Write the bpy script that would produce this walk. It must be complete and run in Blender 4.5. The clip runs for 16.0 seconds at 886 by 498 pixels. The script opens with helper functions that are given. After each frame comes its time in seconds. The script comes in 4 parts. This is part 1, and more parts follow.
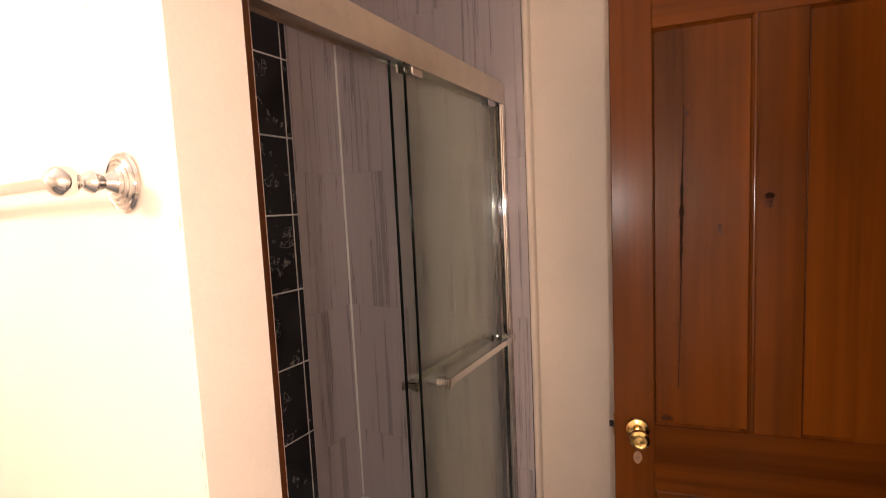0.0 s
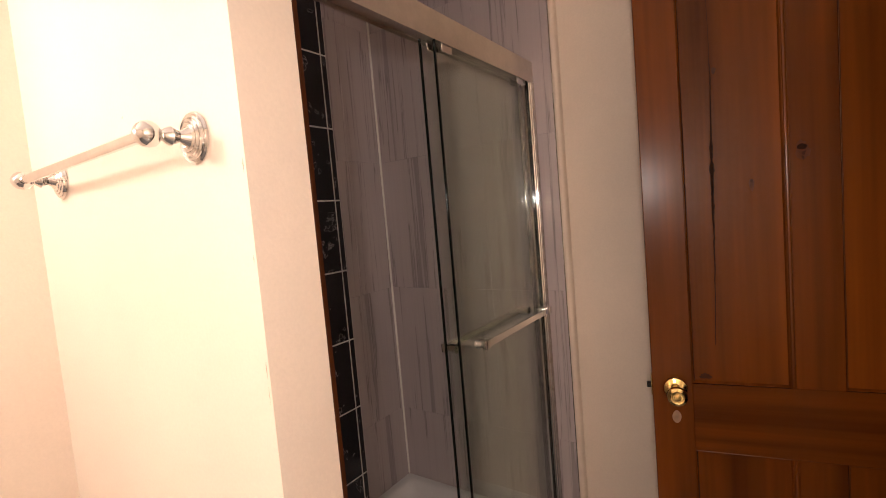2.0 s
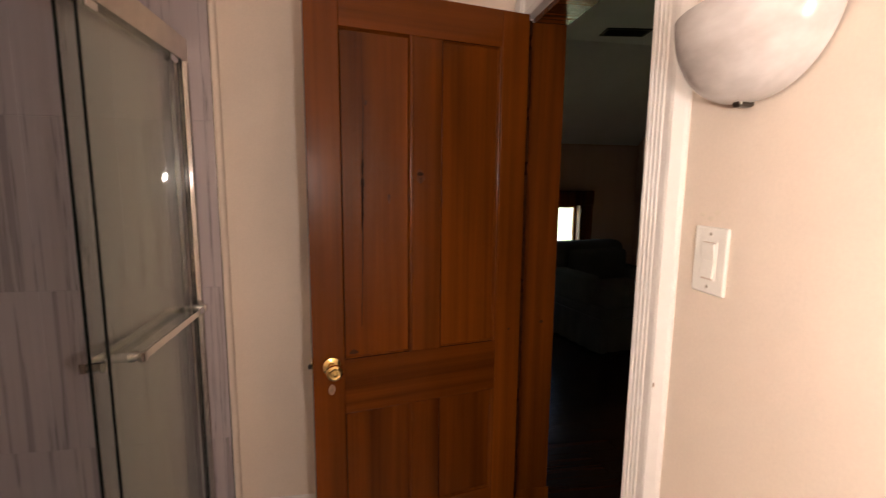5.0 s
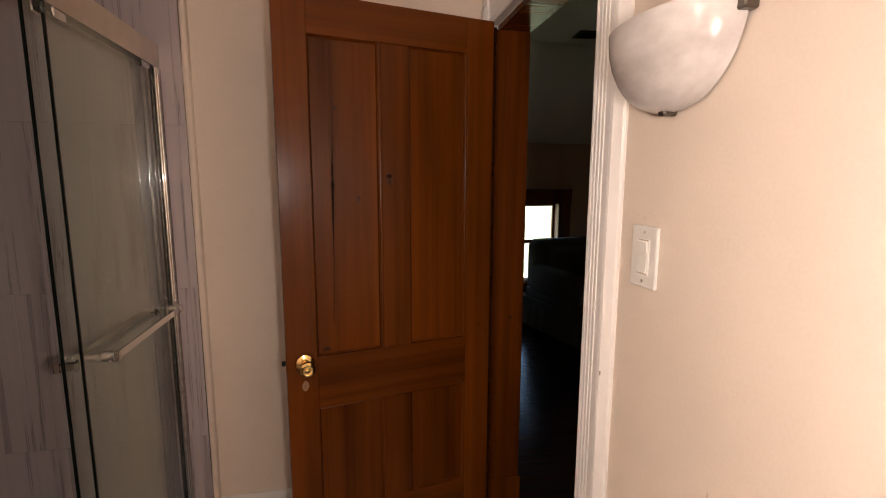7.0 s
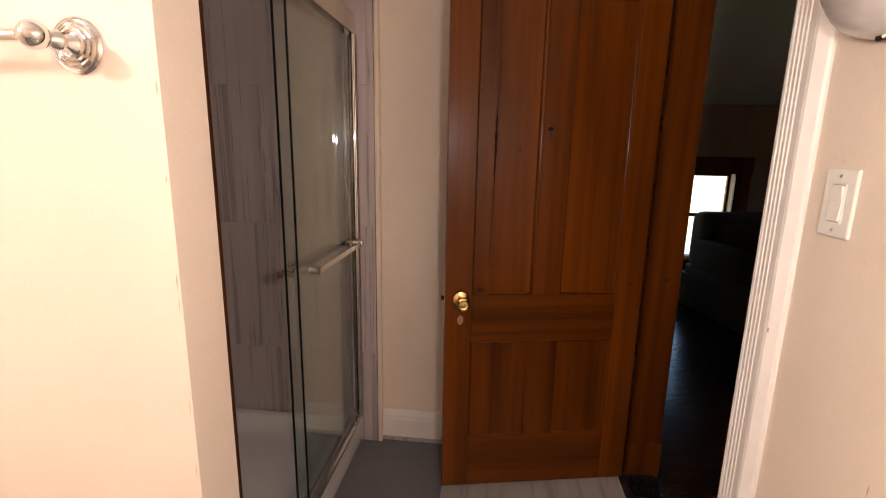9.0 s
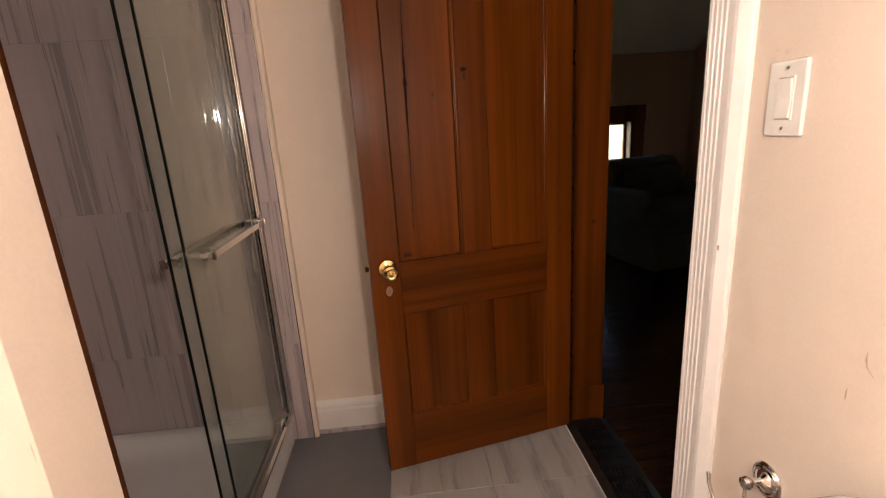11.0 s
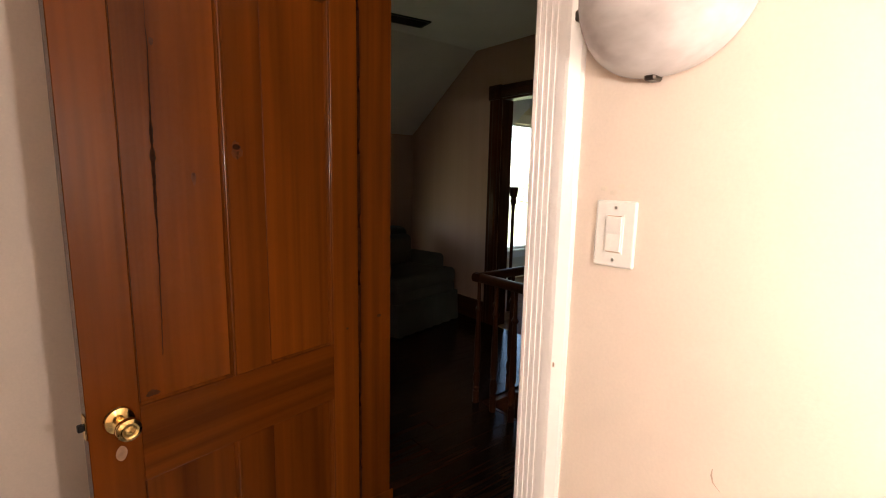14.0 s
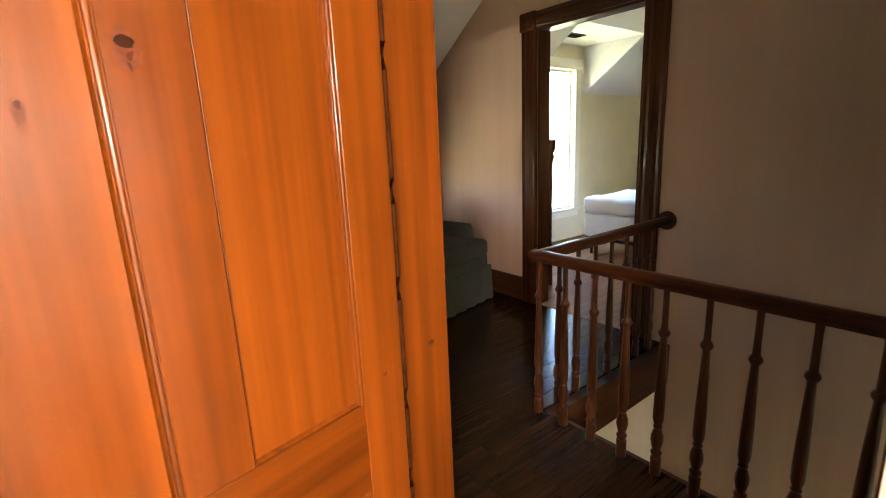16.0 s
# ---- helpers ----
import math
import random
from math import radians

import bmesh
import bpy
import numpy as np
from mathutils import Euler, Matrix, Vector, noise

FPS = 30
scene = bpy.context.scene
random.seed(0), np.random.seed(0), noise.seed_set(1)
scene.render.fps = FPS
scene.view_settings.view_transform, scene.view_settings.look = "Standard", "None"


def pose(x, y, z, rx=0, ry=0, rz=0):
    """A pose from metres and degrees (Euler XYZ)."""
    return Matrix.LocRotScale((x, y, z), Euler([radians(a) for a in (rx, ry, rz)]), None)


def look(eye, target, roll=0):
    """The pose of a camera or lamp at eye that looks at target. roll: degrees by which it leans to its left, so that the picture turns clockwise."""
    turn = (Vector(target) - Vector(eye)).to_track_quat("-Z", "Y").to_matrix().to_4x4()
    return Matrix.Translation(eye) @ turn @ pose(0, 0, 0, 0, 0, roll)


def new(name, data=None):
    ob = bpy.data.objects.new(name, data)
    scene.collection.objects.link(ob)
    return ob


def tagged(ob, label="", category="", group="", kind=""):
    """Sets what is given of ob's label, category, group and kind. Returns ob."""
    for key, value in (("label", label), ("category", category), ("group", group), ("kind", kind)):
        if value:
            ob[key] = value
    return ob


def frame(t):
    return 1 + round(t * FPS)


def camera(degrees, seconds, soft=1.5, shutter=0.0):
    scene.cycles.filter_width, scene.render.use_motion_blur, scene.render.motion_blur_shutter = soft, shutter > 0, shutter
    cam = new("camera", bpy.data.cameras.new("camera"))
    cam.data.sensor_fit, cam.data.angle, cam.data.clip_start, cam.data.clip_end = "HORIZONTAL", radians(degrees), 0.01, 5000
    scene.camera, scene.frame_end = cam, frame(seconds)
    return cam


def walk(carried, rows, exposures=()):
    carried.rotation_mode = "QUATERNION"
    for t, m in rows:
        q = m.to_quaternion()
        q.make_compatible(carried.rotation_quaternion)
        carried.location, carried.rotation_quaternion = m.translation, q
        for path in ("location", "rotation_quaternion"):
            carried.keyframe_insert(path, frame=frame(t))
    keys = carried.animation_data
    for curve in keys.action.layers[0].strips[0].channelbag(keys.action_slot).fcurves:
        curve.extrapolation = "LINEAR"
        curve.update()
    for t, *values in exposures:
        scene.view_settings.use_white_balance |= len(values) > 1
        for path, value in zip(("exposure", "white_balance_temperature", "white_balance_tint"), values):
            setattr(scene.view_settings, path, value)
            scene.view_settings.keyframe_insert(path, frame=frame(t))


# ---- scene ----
cam = camera(87.2, 16.0, soft=1.0, shutter=0.15)
PATH = [
    (0, (-0.06, -0.071, 1.475), (-1.062, 1.651, 1.298), -2.7),
    (0.5, (-0.066, -0.079, 1.524), (-1.128, 1.614, 1.591), 0.7),
    (1, (-0.075, -0.081, 1.532), (-1.153, 1.6, 1.647), 1.2),
    (1.5, (-0.054, -0.123, 1.418), (-1.178, 1.531, 1.402), 0.1),
    (2, (-0.016, -0.133, 1.371), (-1.158, 1.503, 1.23), -4.9),
    (2.5, (-0.022, -0.171, 1.345), (-1.191, 1.446, 1.21), -1.9),
    (3, (-0.037, -0.176, 1.327), (-1.201, 1.433, 1.085), -2.2),
    (3.5, (-0.098, -0.204, 1.331), (-1.082, 1.508, 1.011), -3.2),
    (4, (-0.182, -0.266, 1.336), (-0.88, 1.574, 0.978), -3.8),
    (4.5, (-0.2, -0.293, 1.366), (-0.499, 1.657, 1.041), -2.3),
    (5, (-0.132, -0.244, 1.438), (0.207, 1.707, 1.157), 0.6),
    (5.2, (-0.103, -0.237, 1.456), (0.376, 1.695, 1.261), 0.4),
    (7.3, (-0.068, -0.323, 1.444), (0.274, 1.625, 1.145), -0.1),
    (7.5, (-0.05, -0.327, 1.429), (0.077, 1.647, 1.128), -1.7),
    (8, (-0.063, -0.365, 1.396), (-0.333, 1.584, 1.034), 0.5),
    (8.2, (-0.106, -0.387, 1.388), (-0.492, 1.536, 0.996), 1.4),
    (10.3, (-0.126, -0.428, 1.377), (0.051, 1.512, 0.924), -0.9),
    (10.5, (-0.119, -0.406, 1.358), (0.047, 1.523, 0.857), -1.8),
    (11, (-0.156, -0.267, 1.294), (-0.017, 1.661, 0.78), -3.6),
    (11.5, (-0.188, -0.106, 1.294), (0.238, 1.776, 0.769), -2.0),
    (11.7, (-0.236, -0.047, 1.29), (0.488, 1.751, 0.796), -1.0),
    (12, (-0.28, 0.074, 1.305), (0.719, 1.755, 0.881), -0.9),
    (12.5, (-0.313, 0.173, 1.382), (0.76, 1.814, 0.988), 0.3),
    (13, (-0.343, 0.149, 1.392), (0.801, 1.751, 1.04), 0.0),
    (13.5, (-0.333, 0.05, 1.394), (0.875, 1.613, 1.086), 0.7),
    (14, (-0.295, 0.035, 1.4), (0.949, 1.571, 1.095), 1.2),
    (14.5, (-0.327, 0.113, 1.413), (0.861, 1.695, 1.114), 0.3),
    (15, (-0.252, 0.354, 1.381), (0.992, 1.87, 0.989), -0.2),
    (15.5, (-0.173, 0.525, 1.355), (1.09, 2.001, 0.879), -0.3),
    (16, (-0.011, 0.663, 1.337), (1.184, 2.202, 0.888), -2.5),
]
EXPOSURES = [(0, 4.25), (1, 4.1), (1.5, 3.9), (2, 3.92), (2.5, 3.9), (4, 3.8), (4.5, 3.78), (5, 3.9), (7.5, 3.52), (8.2, 3.66), (10.5, 3.92), (11, 4.05), (11.5, 4.4), (12, 4.8), (12.5, 4.9), (13, 4.8), (13.5, 4.53), (14.5, 4.23), (15, 4.72), (15.5, 5.72), (16, 6.82)]
walk(cam, [(t, look(eye, target, roll)) for t, eye, target, roll in PATH], EXPOSURES)

# ---- world and lights ----
world = bpy.data.worlds.new("world")
scene.world = world
world.use_nodes = True
wn = world.node_tree
sky = wn.nodes.new("ShaderNodeTexSky")
sky.sky_type, sky.sun_disc = "NISHITA", False
sky.sun_elevation, sky.sun_rotation = radians(48), radians(270)
wn.links.new(sky.outputs[0], wn.nodes["Background"].inputs[0])
wn.nodes["Background"].inputs[1].default_value = 0.066
sun = new("sun", bpy.data.lights.new("sun", "SUN"))
sun.data.energy, sun.data.angle, sun.data.color = 2.0, radians(0.6), (1, 0.95, 0.86)
sun.matrix_world = look((0, 0, 0), (0.669, 0.0, -0.743))


def bulb(x, y, z, watts, radius, colour):
    lamp = new("bulb", bpy.data.lights.new("bulb", "POINT"))
    lamp.data.energy, lamp.data.shadow_soft_size, lamp.data.color = watts, radius, colour
    lamp.location = (x, y, z)
    return lamp


# fixed stand-in for a light that is carried beside the camera
CARRIED_LIGHT = (0.08, -0.43, 1.46)
bulb(*CARRIED_LIGHT, 1.75, 0.035, (1.0, 0.885, 0.825))
VANITY = (-1.44, -0.80, 1.90)
for dy in (-0.18, 0.0, 0.18):
    bulb(VANITY[0], VANITY[1] + dy, VANITY[2], 1.0, 0.05, (1.0, 0.90, 0.82))


# ---- materials ----
def material(name, colour, rough=0.5, metal=0.0, scale=8.0, vary=0.12, bump=0.1, stretch=(1, 1, 1), coat=0.0, fine=90.0, rand=0.0):
    """Colour with variation at two scales and a fine relief."""
    m = bpy.data.materials.new(name)
    m.use_nodes = True
    n, l = m.node_tree.nodes, m.node_tree.links
    b = n["Principled BSDF"]
    b.inputs["Roughness"].default_value, b.inputs["Metallic"].default_value = rough, metal
    b.inputs["Coat Weight"].default_value = coat
    b.inputs["Coat Roughness"].default_value = 0.12
    tc, mp = n.new("ShaderNodeTexCoord"), n.new("ShaderNodeMapping")
    mp.inputs["Scale"].default_value = stretch
    l.new(tc.outputs["Object"], mp.inputs["Vector"])
    if rand:
        info, mul, add = n.new("ShaderNodeObjectInfo"), n.new("ShaderNodeMath"), n.new("ShaderNodeCombineXYZ")
        mul.operation = "MULTIPLY"
        mul.inputs[1].default_value = rand
        l.new(info.outputs["Random"], mul.inputs[0])
        for i in range(3):
            l.new(mul.outputs[0], add.inputs[i])
        l.new(add.outputs[0], mp.inputs["Location"])
    big, small = n.new("ShaderNodeTexNoise"), n.new("ShaderNodeTexNoise")
    big.inputs["Scale"].default_value, small.inputs["Scale"].default_value = scale, fine
    big.inputs["Detail"].default_value, small.inputs["Detail"].default_value = 5, 3
    for t in (big, small):
        l.new(mp.outputs[0], t.inputs["Vector"])
    mixn, ramp = n.new("ShaderNodeMix"), n.new("ShaderNodeValToRGB")
    mixn.inputs[0].default_value = 0.35
    l.new(big.outputs["Fac"], mixn.inputs[2])
    l.new(small.outputs["Fac"], mixn.inputs[3])
    l.new(mixn.outputs[0], ramp.inputs[0])
    lo = [max(0, c * (1 - vary)) for c in colour]
    hi = [min(1, c * (1 + vary)) for c in colour]
    ramp.color_ramp.elements[0].position, ramp.color_ramp.elements[1].position = 0.35, 0.65
    ramp.color_ramp.elements[0].color, ramp.color_ramp.elements[1].color = (*lo, 1), (*hi, 1)
    l.new(ramp.outputs[0], b.inputs["Base Color"])
    if bump:
        bp = n.new("ShaderNodeBump")
        bp.inputs["Strength"].default_value, bp.inputs["Distance"].default_value = bump, 0.002
        l.new(small.outputs["Fac"], bp.inputs["Height"])
        l.new(bp.outputs[0], b.inputs["Normal"])
    return m


def streaked(name, stops, rough, along, freq, distort=1.5, coat=0.0, bump=0.08, rand=0.0, second=0.5, aniso=0.035, blotch=0.0):
    """Wood grain or marble veins that run along one axis; stops: (position, colour) of the ramp."""
    m = bpy.data.materials.new(name)
    m.use_nodes = True
    n, l = m.node_tree.nodes, m.node_tree.links
    b = n["Principled BSDF"]
    b.inputs["Roughness"].default_value, b.inputs["Coat Weight"].default_value, b.inputs["Coat Roughness"].default_value = rough, coat, 0.1
    tc, mp = n.new("ShaderNodeTexCoord"), n.new("ShaderNodeMapping")
    stretch = [1.0, 1.0, 1.0]
    stretch["xyz".index(along)] = aniso
    mp.inputs["Scale"].default_value = stretch
    l.new(tc.outputs["Object"], mp.inputs["Vector"])
    if rand:
        info, mul, add = n.new("ShaderNodeObjectInfo"), n.new("ShaderNodeMath"), n.new("ShaderNodeCombineXYZ")
        mul.operation = "MULTIPLY"
        mul.inputs[1].default_value = rand
        l.new(info.outputs["Random"], mul.inputs[0])
        for i in range(3):
            l.new(mul.outputs[0], add.inputs[i])
        l.new(add.outputs[0], mp.inputs["Location"])
    warp = n.new("ShaderNodeTexNoise")
    warp.inputs["Scale"].default_value, warp.inputs["Detail"].default_value = 3.0, 2
    wmix = n.new("ShaderNodeVectorMath")
    wmix.operation = "MULTIPLY_ADD"
    wmix.inputs[1].default_value = (0.02 * distort,) * 3
    l.new(mp.outputs[0], warp.inputs["Vector"])
    l.new(warp.outputs["Color"], wmix.inputs[0])
    l.new(mp.outputs[0], wmix.inputs[2])
    a, c = n.new("ShaderNodeTexNoise"), n.new("ShaderNodeTexNoise")
    a.inputs["Scale"].default_value, c.inputs["Scale"].default_value = freq, freq * 5
    a.inputs["Detail"].default_value, c.inputs["Detail"].default_value = 4, 4
    a.inputs["Roughness"].default_value = 0.6
    for t in (a, c):
        l.new(wmix.outputs[0], t.inputs["Vector"])
    mixn, ramp = n.new("ShaderNodeMix"), n.new("ShaderNodeValToRGB")
    mixn.inputs[0].default_value = second
    l.new(a.outputs["Fac"], mixn.inputs[2])
    l.new(c.outputs["Fac"], mixn.inputs[3])
    l.new(mixn.outputs[0], ramp.inputs[0])
    e = ramp.color_ramp.elements
    e[0].position, e[0].color = stops[0][0], (*stops[0][1], 1)
    e[1].position, e[1].color = stops[-1][0], (*stops[-1][1], 1)
    for p, col in stops[1:-1]:
        k = e.new(p)
        k.color = (*col, 1)
    colour_out = ramp.outputs[0]
    if blotch:
        cloud, span, tone = n.new("ShaderNodeTexNoise"), n.new("ShaderNodeMapRange"), n.new("ShaderNodeMix")
        cloud.inputs["Scale"].default_value, cloud.inputs["Detail"].default_value = 5.0, 4
        flow = n.new("ShaderNodeMapping")
        flow.inputs["Scale"].default_value = [0.16 if k == "xyz".index(along) else 1.6 for k in range(3)]
        l.new(tc.outputs["Object"], flow.inputs["Vector"])
        l.new(flow.outputs[0], cloud.inputs["Vector"])
        span.inputs[1].default_value, span.inputs[2].default_value = 0.3, 0.7
        span.inputs[3].default_value, span.inputs[4].default_value = 1 - blotch, 1 + blotch * 0.6
        l.new(cloud.outputs["Fac"], span.inputs[0])
        tone.data_type, tone.blend_type = "RGBA", "MULTIPLY"
        tone.inputs[0].default_value = 1.0
        l.new(ramp.outputs[0], tone.inputs[6])
        l.new(span.outputs[0], tone.inputs[7])
        colour_out = tone.outputs[2]
    l.new(colour_out, b.inputs["Base Color"])
    bp = n.new("ShaderNodeBump")
    bp.inputs["Strength"].default_value, bp.inputs["Distance"].default_value = bump, 0.002
    l.new(c.outputs["Fac"], bp.inputs["Height"])
    l.new(bp.outputs[0], b.inputs["Normal"])
    return m


M_CREAM = material("cream_wall_paint", (0.78, 0.655, 0.548), 0.55, scale=2.2, vary=0.05, bump=0.12, fine=160)
M_WHITE = material("white_gloss_paint", (0.80, 0.75, 0.71), 0.30, scale=6, vary=0.03, bump=0.03, fine=40)
M_CEIL = material("ceiling_paint", (0.72, 0.68, 0.66), 0.7, scale=3, vary=0.05, bump=0.15, fine=140)
M_SLOPE = material("white_slope_paint", (0.66, 0.62, 0.60), 0.75, scale=3, vary=0.05, bump=0.1)
M_HALLWALL = streaked("striped_wallpaper", [(0.3, (0.395, 0.262, 0.193)), (0.5, (0.415, 0.278, 0.205)), (0.7, (0.435, 0.293, 0.217))], 0.6, "z", 9, 0.3, aniso=0.005, second=0.2)
M_BEDWALL = material("yellow_cream_paint", (0.66, 0.58, 0.40), 0.6, scale=2, vary=0.06, bump=0.1)
M_CHROME = material("chrome", (0.72, 0.70, 0.68), 0.05, 1.0, scale=20, vary=0.04, bump=0)
M_NICKEL = material("brushed_nickel", (0.62, 0.56, 0.50), 0.3, 1.0, scale=20, vary=0.06, bump=0.02)
M_BRASS = material("polished_brass", (0.80, 0.56, 0.22), 0.14, 1.0, scale=25, vary=0.1, bump=0.02)
M_DARKMETAL = material("dark_metal", (0.03, 0.027, 0.025), 0.4, 0.8, scale=20, vary=0.2, bump=0.05)
M_ACRYLIC = material("white_acrylic", (0.70, 0.68, 0.68), 0.22, scale=4, vary=0.03, bump=0.02)
M_PORCELAIN = material("white_porcelain", (0.80, 0.77, 0.72), 0.12, scale=4, vary=0.02, bump=0.0)
M_GROUT = material("light_grout", (0.30, 0.275, 0.29), 0.8, scale=30, vary=0.1, bump=0.2)
M_PLASTIC = material("white_plastic", (0.82, 0.78, 0.72), 0.3, scale=10, vary=0.03, bump=0.0)
M_GREYTILE = material("grey_floor_tile", (0.15, 0.145, 0.15), 0.45, scale=5, vary=0.08, bump=0.1, rand=9)
# brown of scuffs and chips, also used for the painted shade round the rocker
M_SCUFF_AND_GAP_SHADE = material("scuff_mark", (0.50, 0.36, 0.27), 0.8, scale=40, vary=0.2, bump=0)
M_FAINT = material("faint_smudge", (0.745, 0.635, 0.515), 0.6, scale=60, vary=0.08, bump=0)
M_KNOT = material("dark_knot", (0.016, 0.0045, 0.001), 0.4, scale=60, vary=0.4, bump=0.1)
M_RING = material("brown_knot_ring", (0.040, 0.0105, 0.002), 0.4, scale=60, vary=0.35, bump=0.1)
M_SPLIT = material("dark_brown_split", (0.020, 0.0058, 0.0012), 0.6, scale=60, vary=0.4, bump=0.1)
M_STAIN = material("brown_stain", (0.078, 0.0175, 0.0020), 0.4, scale=60, vary=0.3, bump=0.0)
M_PATCH = material("bare_wood_patch", (0.30, 0.17, 0.095), 0.6, scale=60, vary=0.2, bump=0.1)
M_FABRIC = material("olive_grey_slipcover", (0.078, 0.080, 0.068), 0.9, scale=6, vary=0.15, bump=0.5, fine=400)
M_LINEN = material("white_cotton_sheet", (0.80, 0.82, 0.86), 0.8, scale=7, vary=0.05, bump=0.3, fine=60)
M_GRASS = material("grass", (0.26, 0.27, 0.15), 0.9, scale=0.6, vary=0.4, bump=0.3, fine=9)
M_ALABASTER = streaked("alabaster_glass", [(0.3, (0.46, 0.41, 0.38)), (0.5, (0.62, 0.57, 0.54)), (0.7, (0.76, 0.72, 0.69))], 0.25, "y", 12, 4.0, bump=0.0, aniso=0.35, second=0.2)
PINE = [(0.27, (0.044, 0.0104, 0.0011)), (0.40, (0.088, 0.0212, 0.0021)), (0.54, (0.131, 0.0318, 0.0030)), (0.74, (0.192, 0.0496, 0.0050))]
M_PINE_V = streaked("varnished_pine_upright", PINE, 0.25, "z", 8, 4.0, rand=7, bump=0.05, second=0.24, aniso=0.022, blotch=0.34)
M_PINE_H = streaked("varnished_pine_level", PINE, 0.25, "x", 8, 4.0, rand=7, bump=0.05, second=0.24, aniso=0.022, blotch=0.34)
M_PINE_M = streaked("glossy_varnished_moulding", PINE, 0.16, "z", 11, 3.0, rand=7, bump=0.0, second=0.42, aniso=0.030)
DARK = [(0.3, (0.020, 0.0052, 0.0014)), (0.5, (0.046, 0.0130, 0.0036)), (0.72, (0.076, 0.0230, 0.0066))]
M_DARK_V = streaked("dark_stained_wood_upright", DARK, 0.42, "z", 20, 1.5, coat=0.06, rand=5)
M_DARK_X = streaked("dark_stained_wood_x", DARK, 0.42, "x", 20, 1.5, coat=0.06, rand=5)
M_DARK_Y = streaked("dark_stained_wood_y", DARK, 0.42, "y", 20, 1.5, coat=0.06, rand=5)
M_BOARD = streaked("dark_floor_board", [(0.3, (0.008, 0.0034, 0.0014)), (0.5, (0.022, 0.0090, 0.0037)), (0.72, (0.046, 0.0190, 0.0078))], 0.20, "x", 14, 1.5, rand=30, bump=0.2)
M_BOARD_BED = streaked("orange_floor_board", [(0.3, (0.12, 0.055, 0.022)), (0.5, (0.22, 0.11, 0.05)), (0.72, (0.30, 0.16, 0.08))], 0.6, "x", 14, 1.5, bump=0.2)
VEIN = [(0.3, (0.29, 0.247, 0.25)), (0.392, (0.335, 0.286, 0.289)), (0.4, (0.21, 0.179, 0.181)), (0.41, (0.43, 0.367, 0.371)), (0.5, (0.465, 0.397, 0.401)), (0.56, (0.44, 0.375, 0.379)), (0.57, (0.36, 0.307, 0.31)), (0.5765, (0.2, 0.171, 0.172)), (0.583, (0.44, 0.375, 0.379)), (0.7, (0.49, 0.418, 0.422))]
M_TILE = streaked("grey_veined_tile", VEIN, 0.28, "z", 16, 6.0, rand=40, bump=0.02, second=0.14, aniso=0.022)
M_MARBLE = streaked("white_veined_floor_tile", [(0.30, (0.16, 0.14, 0.135)), (0.40, (0.28, 0.255, 0.24)), (0.48, (0.37, 0.34, 0.315)), (0.7, (0.42, 0.385, 0.355))], 0.3, "y", 15, 3.5, rand=23, bump=0.02, second=0.25, aniso=0.10)
M_BLACK = streaked("black_marble_tile", [(0.0, (0.006, 0.006, 0.007)), (0.588, (0.010, 0.010, 0.011)), (0.597, (0.30, 0.28, 0.27)), (0.608, (0.012, 0.012, 0.012)), (0.8, (0.02, 0.02, 0.02))], 0.12, "y", 9, 6.0, rand=31, bump=0.0, aniso=0.6, second=0.3)

for wood, level in ((M_FABRIC, 0.15), (M_DARK_V, 0.09), (M_DARK_X, 0.09), (M_DARK_Y, 0.09), (M_BOARD, 0.18), (M_PINE_V, 0.20), (M_PINE_H, 0.20), (M_SPLIT, 0.06), (M_STAIN, 0.15), (M_KNOT, 0.06), (M_RING, 0.1), (M_HALLWALL, 0.08), (M_BOARD_BED, 0.05)):
    wood.node_tree.nodes["Principled BSDF"].inputs["Specular IOR Level"].default_value = level


def glass_material(name, tint):
    m = bpy.data.materials.new(name)
    m.use_nodes = True
    n, l = m.node_tree.nodes, m.node_tree.links
    n.clear()
    out, mix = n.new("ShaderNodeOutputMaterial"), n.new("ShaderNodeMixShader")
    tr, gl, fr = n.new("ShaderNodeBsdfTransparent"), n.new("ShaderNodeBsdfGlossy"), n.new("ShaderNodeLayerWeight")
    tr.inputs[0].default_value = (*tint, 1)
    gl.inputs["Roughness"].default_value = 0.02
    fr.inputs[0].default_value = 0.5
    power, scale_ = n.new("ShaderNodeMath"), n.new("ShaderNodeMath")
    power.operation, scale_.operation = "POWER", "MULTIPLY_ADD"
    power.inputs[1].default_value = 4.0
    scale_.inputs[1].default_value, scale_.inputs[2].default_value = 0.9, 0.045
    l.new(fr.outputs["Facing"], power.inputs[0])
    l.new(power.outputs[0], scale_.inputs[0])
    l.new(scale_.outputs[0], mix.inputs[0])
    l.new(tr.outputs[0], mix.inputs[1])
    l.new(gl.outputs[0], mix.inputs[2])
    l.new(mix.outputs[0], out.inputs[0])
    return m


M_GLASS = glass_material("shower_glass", (0.94, 0.965, 0.94))
M_PANE = glass_material("window_glass", (0.97, 0.98, 0.97))
M_CLIP = material("dull_grey_clip", (0.16, 0.14, 0.12), 0.3, 1.0, scale=30, vary=0.1, bump=0.02)
M_LEAF = material("green_leaves", (0.10, 0.15, 0.03), 0.6, scale=2.0, vary=0.4, bump=0.2, fine=20)
M_BARK = material("grey_bark", (0.12, 0.09, 0.07), 0.9, scale=8, vary=0.3, bump=0.6, fine=40)
# colour for the shade inside the hinge gap of the door
M_GAP_SHADE = material("brown_gap_shade", (0.030, 0.0095, 0.0025), 0.9, scale=30, vary=0.4, bump=0.3)
